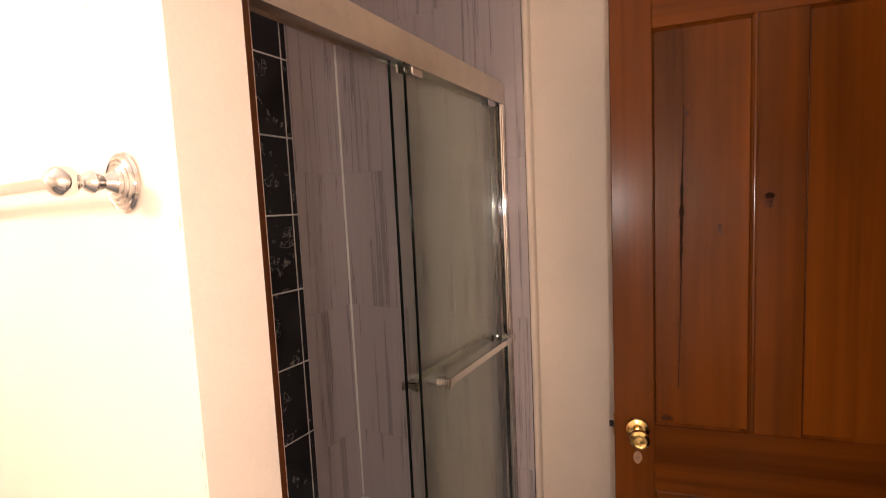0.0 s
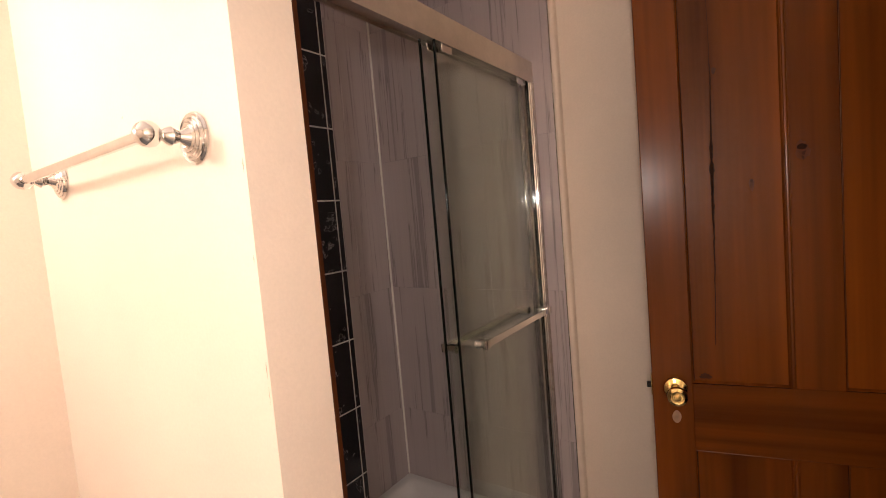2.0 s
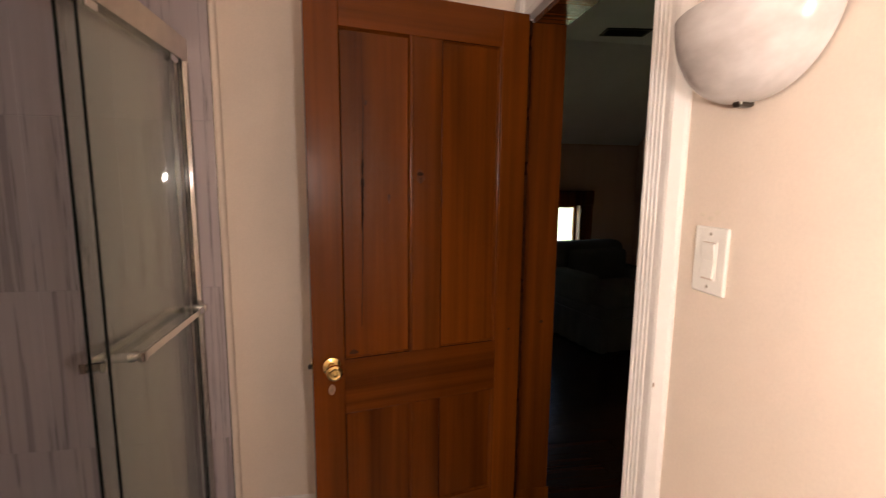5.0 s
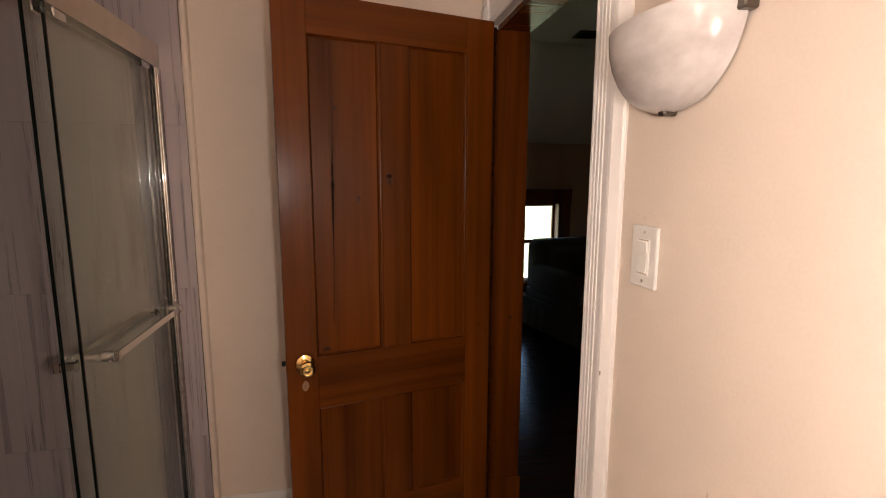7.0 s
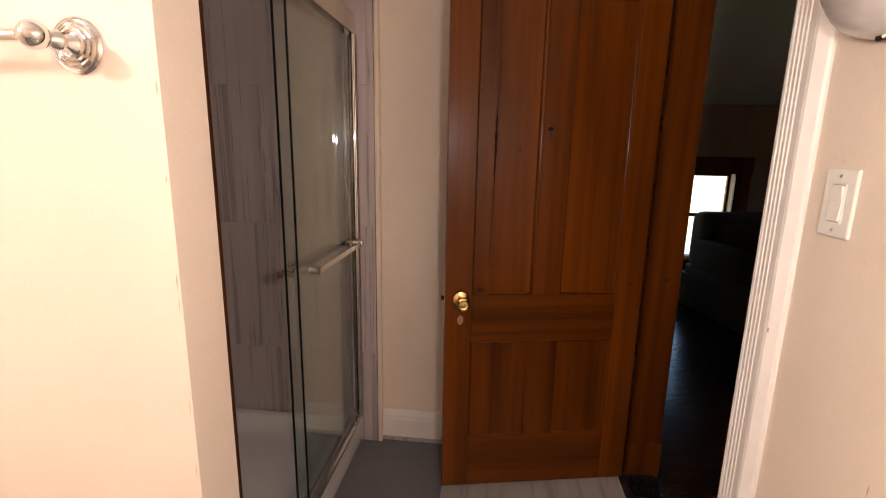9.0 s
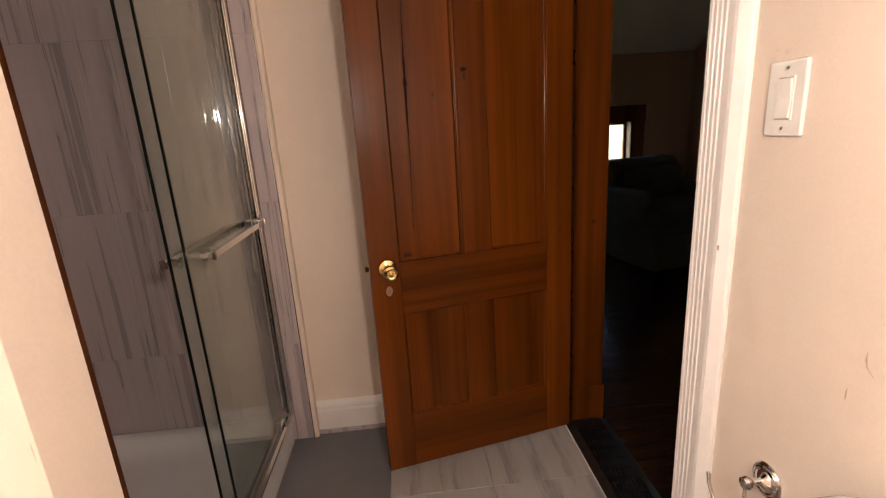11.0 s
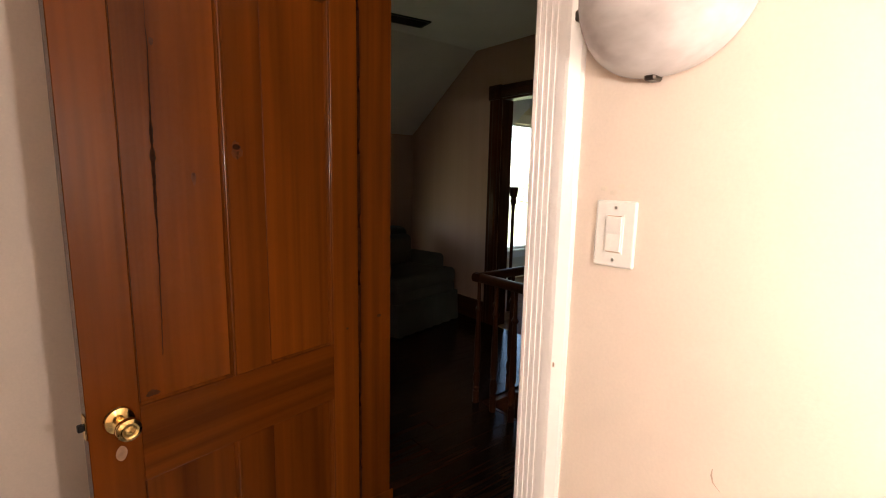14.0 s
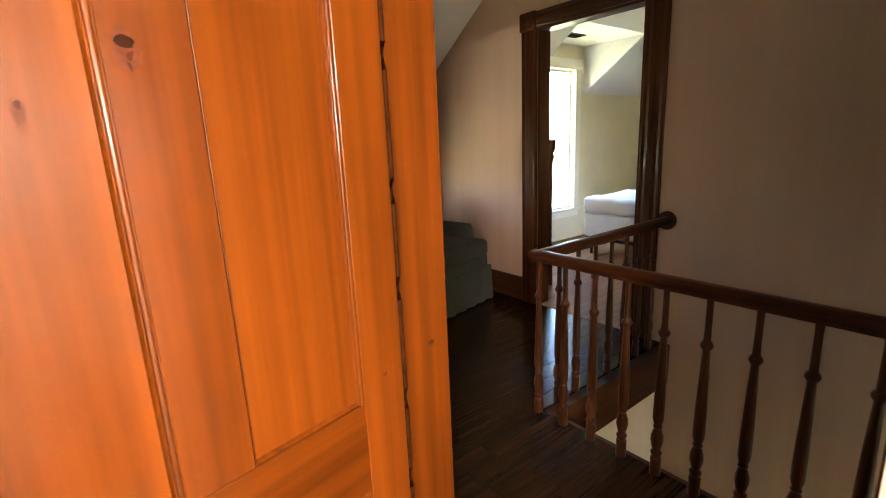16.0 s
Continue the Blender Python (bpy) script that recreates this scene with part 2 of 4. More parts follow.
M_GAP_SHADE.node_tree.nodes["Principled BSDF"].inputs["Specular IOR Level"].default_value = 0.02
M_LIGHTGROUT = material("white_grout", (0.62, 0.58, 0.55), 0.8, scale=40, vary=0.08, bump=0.1)
M_EDGE = material("green_glass_edge", (0.0015, 0.005, 0.004), 0.12, scale=10, vary=0.1, bump=0)


# ---- mesh helpers ----
def box(bm, x0, x1, y0, y1, z0, z1, bevel=0.0, seg=1):
    made = bmesh.ops.create_cube(bm, size=1.0, matrix=Matrix.LocRotScale(((x0 + x1) / 2, (y0 + y1) / 2, (z0 + z1) / 2), None, (x1 - x0, y1 - y0, z1 - z0)))
    if bevel:
        edges = list({e for v in made["verts"] for e in v.link_edges})
        bmesh.ops.bevel(bm, geom=edges, offset=bevel, segments=seg, affect="EDGES", profile=0.5)
    return bm


def boxes(*rows, bevel=0.0):
    bm = bmesh.new()
    for r in rows:
        box(bm, *r, bevel=bevel)
    return bm


def lathe(bm, profile, m=Matrix(), steps=20, arc=360.0):
    """Turn (radius, height) rows about the local z axis."""
    full = arc >= 360
    count = steps if full else steps + 1
    rings = []
    for r, h in profile:
        rings.append([bm.verts.new(m @ Vector((r * math.cos(radians(arc) * k / steps), r * math.sin(radians(arc) * k / steps), h))) for k in range(count)])
    for a, b in zip(rings, rings[1:]):
        for k in range(steps):
            j = (k + 1) % count
            bm.faces.new((a[k], a[j], b[j], b[k]))
    if full:
        for ring in (rings[0], rings[-1]):
            bm.faces.new(ring)
    bmesh.ops.recalc_face_normals(bm, faces=bm.faces[:])
    return bm


def tube(bm, points, radius, steps=12):
    """A round rod along points."""
    pts = [Vector(p) for p in points]
    rings = []
    for i, p in enumerate(pts):
        way = (pts[min(i + 1, len(pts) - 1)] - pts[max(i - 1, 0)]).normalized()
        q = way.to_track_quat("Z", "Y")
        rings.append([bm.verts.new(p + q @ Vector((radius * math.cos(math.tau * k / steps), radius * math.sin(math.tau * k / steps), 0))) for k in range(steps)])
    for a, b in zip(rings, rings[1:]):
        for k in range(steps):
            bm.faces.new((a[k], a[(k + 1) % steps], b[(k + 1) % steps], b[k]))
    bm.faces.new(rings[0])
    bm.faces.new(rings[-1])
    bmesh.ops.recalc_face_normals(bm, faces=bm.faces[:])
    return bm


def sweep(bm, outline, m, length):
    """Push an outline (local x, y) along local z by length, placed by m."""
    a = [bm.verts.new(m @ Vector((x, y, 0))) for x, y in outline]
    b = [bm.verts.new(m @ Vector((x, y, length))) for x, y in outline]
    for i in range(len(a)):
        j = (i + 1) % len(a)
        bm.faces.new((a[i], a[j], b[j], b[i]))
    bm.faces.new(a)
    bm.faces.new(b)
    bmesh.ops.recalc_face_normals(bm, faces=bm.faces[:])
    return bm


def axes(origin, xa, ya, za):
    """A matrix whose local axes are the given world directions."""
    m = Matrix.Identity(4)
    for i, v in enumerate((xa, ya, za)):
        for k in range(3):
            m[k][i] = v[k]
    m.translation = origin
    return m


def mesh_of(name, bm, material_, smooth=False):
    me = bpy.data.meshes.new(name)
    bm.to_mesh(me)
    bm.free()
    me.materials.append(material_)
    if smooth:
        me.polygons.foreach_set("use_smooth", [True] * len(me.polygons))
        me.set_sharp_from_angle(angle=radians(40))
    return me


def part(name, bm, material_, parent=None, label="", smooth=False):
    ob = new(name, mesh_of(name, bm, material_, smooth))
    if parent:
        ob.parent = parent
    return tagged(ob, label)


def thing(name, m, label, category, group="", kind=""):
    ob = new(name)
    ob.empty_display_size = 0.05
    ob.matrix_world = m
    return tagged(ob, label, category, group, kind)


def setting(name, bm, material_, label, category, smooth=False):
    return tagged(part(name, bm, material_, None, "", smooth), label, category, "", "structure")


# ---- large structure: bathroom ----
CEIL, HALLC, KNEE, KY = 2.535, 2.58, 1.86, 4.46
XL, XR, YB, YE, YT = -1.585, 0.50, -1.90, 1.602, 1.55
XS = -1.522  # back of the shower
DY0, DY1, DZ = 0.704, 1.49, 2.04
T = 0.11  # thickness of the door wall

wall_door = setting("wall_east", boxes((XR, XR + T, YB - 0.1, DY0, 0, CEIL), (XR, XR + T, DY1, YE, 0, CEIL), (XR, XR + T, DY0, DY1, DZ, CEIL)), M_CREAM, "cream painted bathroom wall around the doorway", "wall")
wall_end = setting("wall_north", boxes((-0.645, XR + T, YE, YE + 0.1, 0, CEIL), (XL - 0.1, -0.645, YT + 0.014, YE + 0.1, 0, CEIL)), M_CREAM, "cream painted wall behind the open door", "wall")
wall_left = setting("wall_west", boxes((XL - 0.1, XL, YB - 0.1, YT + 0.014, 0, CEIL)), M_CREAM, "cream painted bathroom wall beside the partition", "wall")
wall_back = setting("wall_south", boxes((XL, XR, YB - 0.1, YB, 0, CEIL)), M_CREAM, "cream painted bathroom wall", "wall")
partition = setting("partition_wall", boxes((XL, -0.70, 0.2755, 0.452, 0, CEIL), (-0.72, -0.64, 0.275, 0.391, 0, CEIL), bevel=0.0004), M_CREAM, "cream painted partition wall with a worn corner", "wall")
bath_ceiling = setting("ceiling_bathroom", boxes((XL - 0.1, XR + T, YB - 0.1, YE + 0.1, CEIL, CEIL + 0.1)), M_CEIL, "plain painted bathroom ceiling", "ceiling")
bath_floor = setting("floor_bathroom", boxes((XL - 0.1, 0.455, YB - 0.1, YE + 0.1, -0.1, -0.006)), M_GROUT, "bathroom floor of veined and grey tiles", "floor")

# corner bead and trim where the shower tiles end
setting("trim_partition_edge", boxes((-0.650, -0.6390, 0.3912, 0.4005, 0, CEIL)), M_DARK_V, "thin dark brown strip along the partition edge", "trim")
bead = bmesh.new()
tube(bead, [(-0.633, 1.560, 0), (-0.633, 1.560, CEIL)], 0.011, 10)
box(bead, -0.645, -0.628, 1.556, YE, 0, CEIL)
setting("trim_tile_edge", bead, M_CREAM, "cream painted rounded trim at the tile edge", "trim", True)
setting("trim_tile_strip", boxes((-0.6435, -0.6405, YT - 0.001, 1.560, 0.0, CEIL)), M_CHROME, "thin metal edge strip beside the shower tiles", "trim")
bmv = bmesh.new()
sweep(bmv, [(0, 0), (0.016, 0), (0.016, 0.10), (0.012, 0.112), (0.014, 0.118), (0.010, 0.132), (0.004, 0.146), (0, 0.148)], axes((-0.626, YE, 0.0), (0, -1, 0), (0, 0, 1), (1, 0, 0)), XR + 0.6 - 0.01)
setting("baseboard_north", bmv, M_WHITE, "white moulded baseboard", "baseboard")
setting("trim_floor_strip", boxes((-0.626, 0.45, 1.570, 1.585, 0.0, 0.012)), M_TILE, "thin tiled strip along the baseboard", "trim")


# ---- doorway between bathroom and hall ----
def fluted(width, depth):
    """Outline of a fluted casing board: across and proud."""
    rows = [(0, 0), (0, depth * 0.8), (0.006, depth)]
    x = 0.014
    while x < width - 0.040:
        rows += [(x, depth), (x + 0.0012, depth - 0.0020), (x + 0.0034, depth - 0.0029), (x + 0.0056, depth - 0.0020), (x + 0.0068, depth)]
        x += 0.0145
    return rows + [(width - 0.030, depth), (width - 0.022, depth * 0.94), (width - 0.004, depth * 0.40), (width, depth * 0.2), (width, 0)]


casing = thing("door_casing", pose(XR, 0, 0), "white painted fluted casing round the bathroom doorway", "door casing", "", "structure")
part("near_casing", sweep(bmesh.new(), fluted(0.112, 0.024), axes((0, DY0 + 0.002, 0), (0, -1, 0), (-1, 0, 0), (0, 0, 1)), DZ), M_WHITE, casing)
part("far_casing", sweep(bmesh.new(), fluted(0.098, 0.024), axes((0, DY1 + 0.002, 0), (0, 1, 0), (-1, 0, 0), (0, 0, 1)), DZ), M_WHITE, casing)
part("head_casing", sweep(bmesh.new(), [(0, 0), (0, 0.030), (0.006, 0.034), (0.014, 0.034), (0.018, 0.027), (0.026, 0.029), (0.032, 0.027), (0.036, 0.021), (0.112, 0.021), (0.115, 0.018), (0.115, 0)], axes((0, DY0 - 0.10, DZ + 0.002), (0, 0, 1), (-1, 0, 0), (0, 1, 0)), 1.533 - DY0 + 0.10), M_WHITE, casing)
block = part("corner_block", box(bmesh.new(), -0.034, 0, 1.534, 1.600, DZ + 0.002, DZ + 0.125, 0.004), M_WHITE, casing)
bmv = lathe(bmesh.new(), [(0.030, 0.0), (0.032, 0.004), (0.030, 0.007), (0.027, 0.003), (0.022, 0.003), (0.018, 0.008), (0.010, 0.010), (0.0005, 0.006)], axes((-0.0335, 1.567, DZ + 0.063), (0, 1, 0), (0, 0, 1), (-1, 0, 0)), 24)
part("rosette", bmv, M_WHITE, block, "round turned rosette", True)

jamb = thing("door_jamb", pose(0, 0, 0), "brown varnished pine jamb lining the doorway", "door jamb", "", "structure")
part("far_jamb", boxes((XR - 0.044, XR + T + 0.003, DY1 - 0.026, DY1 - 0.002, 0.0, DZ - 0.022)), M_PINE_V, jamb)
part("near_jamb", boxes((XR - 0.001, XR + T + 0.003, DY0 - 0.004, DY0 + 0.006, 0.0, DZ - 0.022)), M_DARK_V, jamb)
part("head_jamb", boxes((XR - 0.001, XR + T + 0.015, DY0 + 0.003, DY1 - 0.002, DZ - 0.021, DZ - 0.002)), M_PINE_H, jamb)
hcase = thing("hall_side_casing", pose(0, 0, 0), "dark stained casing on the hall side of the doorway", "door casing", "", "structure")
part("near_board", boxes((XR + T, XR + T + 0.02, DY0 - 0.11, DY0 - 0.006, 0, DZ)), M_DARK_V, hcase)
part("far_board", boxes((XR + T, XR + T + 0.02, DY1 - 0.001, DY1 + 0.12, 0, DZ)), M_PINE_V, hcase)
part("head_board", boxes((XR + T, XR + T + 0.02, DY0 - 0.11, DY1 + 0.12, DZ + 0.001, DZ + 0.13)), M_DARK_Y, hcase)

bmv = bmesh.new()
sweep(bmv, [(0, -0.02), (0, 0.004), (0.03, 0.014), (0.15, 0.014), (0.185, 0.002), (0.185, -0.02)], axes((0.456, DY0 + 0.023, 0), (1, 0, 0), (0, 0, 1), (0, 1, 0)), DY1 - DY0 - 0.05)
setting("threshold", bmv, material("worn_black_threshold", (0.016, 0.013, 0.011), 0.4, scale=18, vary=0.5, bump=0.5, fine=45), "worn black painted threshold", "threshold")

register = thing("threshold_grille", pose(0.4575, DY0 + 0.03, 0.0142), "dark slotted metal grille lying on the threshold", "floor grille")
for k in range(8):
    part("long_bar", boxes((0.030 + 0.0157 * k, 0.0365 + 0.0157 * k, 0.0, 0.700, 0.0, 0.0050)), M_DARKMETAL, register)
for k in range(12):
    part("cross_bar", boxes((0.028, 0.1485, 0.0585 * k, 0.0585 * k + 0.022, 0.0002, 0.0058)), M_DARKMETAL, register)
setting("trim_threshold", boxes((0.4522, 0.4555, DY0 + 0.024, DY1 - 0.028, -0.004, 0.0035)), M_LIGHTGROUT, "thin pale joint between floor tiles and threshold", "trim")

# ---- large structure: hall, stairwell, bedroom ----
HX0, HX1, WX0, WY1 = XR + T, 2.82, 1.67, 1.99
HYB = -1.2
SLOPE_Y0 = 3.44
setting("floor_hall", boxes((HX0 - 0.16, WX0, HYB, KY + 0.1, -0.26, -0.012), (WX0, HX1, WY1, KY + 0.1, -0.26, -0.012)), M_DARK_X, "hall floor under dark boards", "floor")
setting("wall_hall_east", boxes((HX1, HX1 + 0.12, HYB, 2.237, -2.7, HALLC), (HX1, HX1 + 0.12, 3.075, KY, 0, HALLC), (HX1, HX1 + 0.12, 2.237, 3.075, 2.118, HALLC), (HX1, HX1 + 0.12, 2.237, KY, -2.7, -0.012)), M_HALLWALL, "beige striped wallpaper wall beside the stairs", "wall")
setting("wall_hall_knee", boxes((HX0 - 0.7, 1.36, KY, KY + 0.12, -0.2, KNEE), (2.175, HX1 + 0.12, KY, KY + 0.12, -0.2, KNEE), (1.36, 2.175, KY, KY + 0.12, -0.2, 0.38), (1.36, 2.175, KY, KY + 0.12, 1.212, KNEE)), M_HALLWALL, "low knee wall under the sloped ceiling", "wall")
setting("wall_hall_west", boxes((HX0 - 0.1, HX0, YE + 0.1, KY, -0.2, HALLC), (HX0, HX0 + 0.006, HYB, DY0 - 0.12, 0, HALLC), (HX0, HX0 + 0.006, DY0 - 0.12, DY1 + 0.13, DZ + 0.14, HALLC), (HX0, HX0 + 0.006, DY1 + 0.13, YE + 0.1, 0, HALLC)), M_HALLWALL, "beige hall wall beside the bathroom", "wall")
# the low gap is an added, unseen opening that lets daylight into the stairwell
setting("wall_hall_south", boxes((HX0, HX1, HYB - 0.1, HYB, -0.3, HALLC), (HX0, 1.65, HYB - 0.1, HYB, -2.7, -0.3), (2.6, HX1, HYB - 0.1, HYB, -2.7, -0.3), (1.65, 2.6, HYB - 0.1, HYB, -2.7, -1.45), (1.65, 2.6, HYB - 0.1, HYB, -1.05, -0.3)), M_HALLWALL, "beige wall closing the hall", "wall")
setting("wall_stairwell", boxes((WX0 - 0.12, WX0 - 0.01, HYB, WY1 + 0.1, -2.7, -0.26), (WX0 - 0.01, HX1, WY1 + 0.012, WY1 + 0.1, -2.7, -0.26)), M_CREAM, "cream wall down the stairwell", "wall")
setting("floor_downstairs", boxes((WX0 - 0.1, HX1 + 0.1, HYB, WY1 + 0.1, -2.8, -2.7)), M_BOARD_BED, "wooden floor below the stairs", "floor")
setting("ceiling_hall", boxes((HX0 - 0.1, HX1 + 0.12, HYB - 0.1, SLOPE_Y0, HALLC, HALLC + 0.1)), M_SLOPE, "plain hall ceiling", "ceiling")


def slope_slab(name, x0, x1, y0, z0, y1, z1):
    bm = bmesh.new()
    sweep(bm, [(y0, z0), (y1, z1), (y1, z1 + 0.12), (y0, z0 + 0.12)], axes((x0, 0, 0), (0, 1, 0), (0, 0, 1), (1, 0, 0)), x1 - x0)
    return setting(name, bm, M_SLOPE, "sloped attic ceiling", "ceiling")


slope_slab("ceiling_hall_slope", HX0 - 0.1, HX1 + 0.12, SLOPE_Y0, HALLC, KY + 0.02, KNEE - 0.005)
setting("trim_well_edge", boxes((WX0, HX1, WY1 - 0.02, WY1 + 0.0, -0.27, 0.0), (WX0 - 0.02, WX0, HYB, WY1, -0.27, 0.0)), M_DARK_X, "dark stained boards round the stairwell edge", "trim")
setting("baseboard_hall", boxes((HX1 - 0.018, HX1, 3.224, KY, 0, 0.20), (HX0 + 0.1, HX1 - 0.018, KY - 0.018, KY, 0, 0.20)), M_DARK_Y, "tall dark stained baseboard in the hall", "baseboard")

BX0, BX1, BY0 = HX1 + 0.12, 6.9, 0.9
DXA, DXB, DCZ = 4.12, 5.36, 2.43
setting("floor_bedroom", boxes((BX0, BX1, BY0, KY + 0.1, -0.2, 0.0), (HX1 + 0.002, BX0, 2.239, 3.073, -0.011, 0.0)), M_BOARD_BED, "orange brown wooden bedroom floor", "floor")
setting("wall_bedroom_knee", boxes((BX0, DXA, KY, KY + 0.12, 0, KNEE), (DXB, BX1, KY, KY + 0.12, 0, KNEE), (DXA, 4.335, KY, KY + 0.12, 0, DCZ), (5.145, DXB, KY, KY + 0.12, 0, DCZ), (4.335, 5.145, KY, KY + 0.12, 0, 0.44), (4.335, 5.145, KY, KY + 0.12, 2.138, DCZ)), M_BEDWALL, "yellow cream bedroom wall with a dormer window", "wall")
setting("wall_bedroom_far", boxes((BX1, BX1 + 0.1, BY0, KY + 0.1, 0, HALLC), (BX0, BX1, BY0 - 0.1, BY0, 0, HALLC)), M_BEDWALL, "yellow cream bedroom wall", "wall")
setting("ceiling_bedroom", boxes((BX0, BX1, BY0, SLOPE_Y0, HALLC, HALLC + 0.1)), M_SLOPE, "plain bedroom ceiling", "ceiling")
slope_slab("ceiling_bedroom_slope", BX0, DXA, SLOPE_Y0, HALLC, KY, KNEE)
slope_slab("ceiling_bedroom_slope", DXB, BX1, SLOPE_Y0, HALLC, KY, KNEE)
SY = SLOPE_Y0 + (HALLC - DCZ) / (HALLC - KNEE) * (KY - SLOPE_Y0)
slope_slab("ceiling_bedroom_slope", DXA, DXB, SLOPE_Y0, HALLC, SY, DCZ)
bmv = bmesh.new()
box(bmv, DXA, DXB, SY, KY + 0.12, DCZ, DCZ + 0.1)
setting("ceiling_dormer", bmv, M_SLOPE, "flat dormer ceiling", "ceiling")
for nm, cx in (("wall_dormer_left", DXA + 0.002), ("wall_dormer_right", DXB - 0.022)):
    bmv = bmesh.new()
    sweep(bmv, [(SY, DCZ), (KY, KNEE), (KY, DCZ)], axes((cx, 0, 0), (0, 1, 0), (0, 0, 1), (1, 0, 0)), 0.02)
    setting(nm, bmv, M_SLOPE, "white dormer cheek wall", "wall")

# outside
setting("ground", boxes((-400, 400, -400, 400, -3.6, -3.4)), M_GRASS, "green lawn outside the house", "ground")


def tree(x, y, seed, height, spread):
    """A tapered trunk with limbs and a crown of many loose leaves."""
    t = thing("tree", pose(x, y, -3.4), "leafy green tree outside the window", "tree", "trees outside")
    rng = random.Random(seed)
    bm = bmesh.new()
    tips = []
    rows = [(0.20 - 0.14 * k / 8, (0.15 * math.sin(k * 0.7), 0.12 * math.cos(k * 0.9), height * 0.75 * k / 8)) for k in range(9)]
    for (r, a), (_, b) in zip(rows, rows[1:]):
        tube(bm, [a, b], r, 8)
    for k in range(16):
        base = Vector(rows[3 + k % 6][1])
        an = k * 2.4
        tip = base + Vector((math.cos(an) * spread * rng.uniform(0.5, 0.95), math.sin(an) * spread * rng.uniform(0.5, 0.95), rng.uniform(0.3, 1.4)))
        mid = base.lerp(tip, 0.5) + Vector((0, 0, 0.2))
        tube(bm, [base, mid, tip], 0.035, 6)
        tips += [tip, mid]
    part("trunk", bm, M_BARK, t, "", True)
    bm = bmesh.new()
    for k in range(2600):
        c = rng.choice(tips) + Vector((rng.gauss(0, 0.42), rng.gauss(0, 0.42), rng.gauss(0, 0.34)))
        q = Euler((rng.uniform(0, 6), rng.uniform(0, 6), rng.uniform(0, 6))).to_matrix()
        s_ = rng.uniform(0.06, 0.13)
        vs = [bm.verts.new(c + q @ Vector(v) * s_) for v in ((-0.5, 0, 0), (0, -0.32, 0.06), (0.9, 0, 0), (0, 0.32, 0.06))]
        bm.faces.new(vs)
    part("crown", bm, M_LEAF, t)
    return t


tree(18.0, 26.0, 5, 6.2, 2.4)
tree(34.0, 28.0, 8, 7.0, 2.8)

# ---- doors and openings in the hall ----
def stained_casing():
    c = thing("hall_door_casing", pose(HX1, 0, 0), "dark stained door casing with square corner blocks", "door casing", "", "structure")
    ya, yb, zt = 2.237, 3.075, 2.118
    prof = [(0, 0), (0, 0.018), (0.012, 0.024), (0.03, 0.020), (0.05, 0.026), (0.09, 0.026), (0.11, 0.020), (0.130, 0.026), (0.142, 0.018), (0.142, 0)]
    part("side_board", sweep(bmesh.new(), prof, axes((0, yb, 0), (0, 1, 0), (-1, 0, 0), (0, 0, 1)), zt - 0.005), M_DARK_V, c)
    part("side_board", sweep(bmesh.new(), prof, axes((0, ya, 0), (0, -1, 0), (-1, 0, 0), (0, 0, 1)), zt - 0.005), M_DARK_V, c)
    part("head_board", sweep(bmesh.new(), [(px * 0.76, py) for px, py in prof], axes((0, ya, zt - 0.005), (0, 0, 1), (-1, 0, 0), (0, 1, 0)), yb - ya), M_DARK_Y, c)
    for y0 in (yb + 0.0, ya - 0.148):
        bm = box(bmesh.new(), -0.036, 0, y0, y0 + 0.148, zt - 0.018, zt + 0.108, 0.004)
        lathe(bm, [(0.052, 0), (0.052, 0.006), (0.040, 0.010), (0.022, 0.006), (0.018, 0.012), (0.006, 0.014)], axes((-0.036, y0 + 0.074, zt + 0.045), (0, 1, 0), (0, 0, 1), (-1, 0, 0)))
        part("corner_block", bm, M_DARK_V, c, "", True)
    part("jamb_board", boxes((0.001, 0.119, yb - 0.02, yb - 0.001, 0, zt - 0.004)), M_DARK_V, c)
    part("jamb_board", boxes((0.001, 0.119, ya + 0.001, ya + 0.02, 0, zt - 0.004)), M_DARK_V, c)
    part("jamb_board", boxes((0.001, 0.119, ya + 0.021, yb - 0.021, zt - 0.022, zt - 0.003)), M_DARK_Y, c)
    return c


stained_casing()


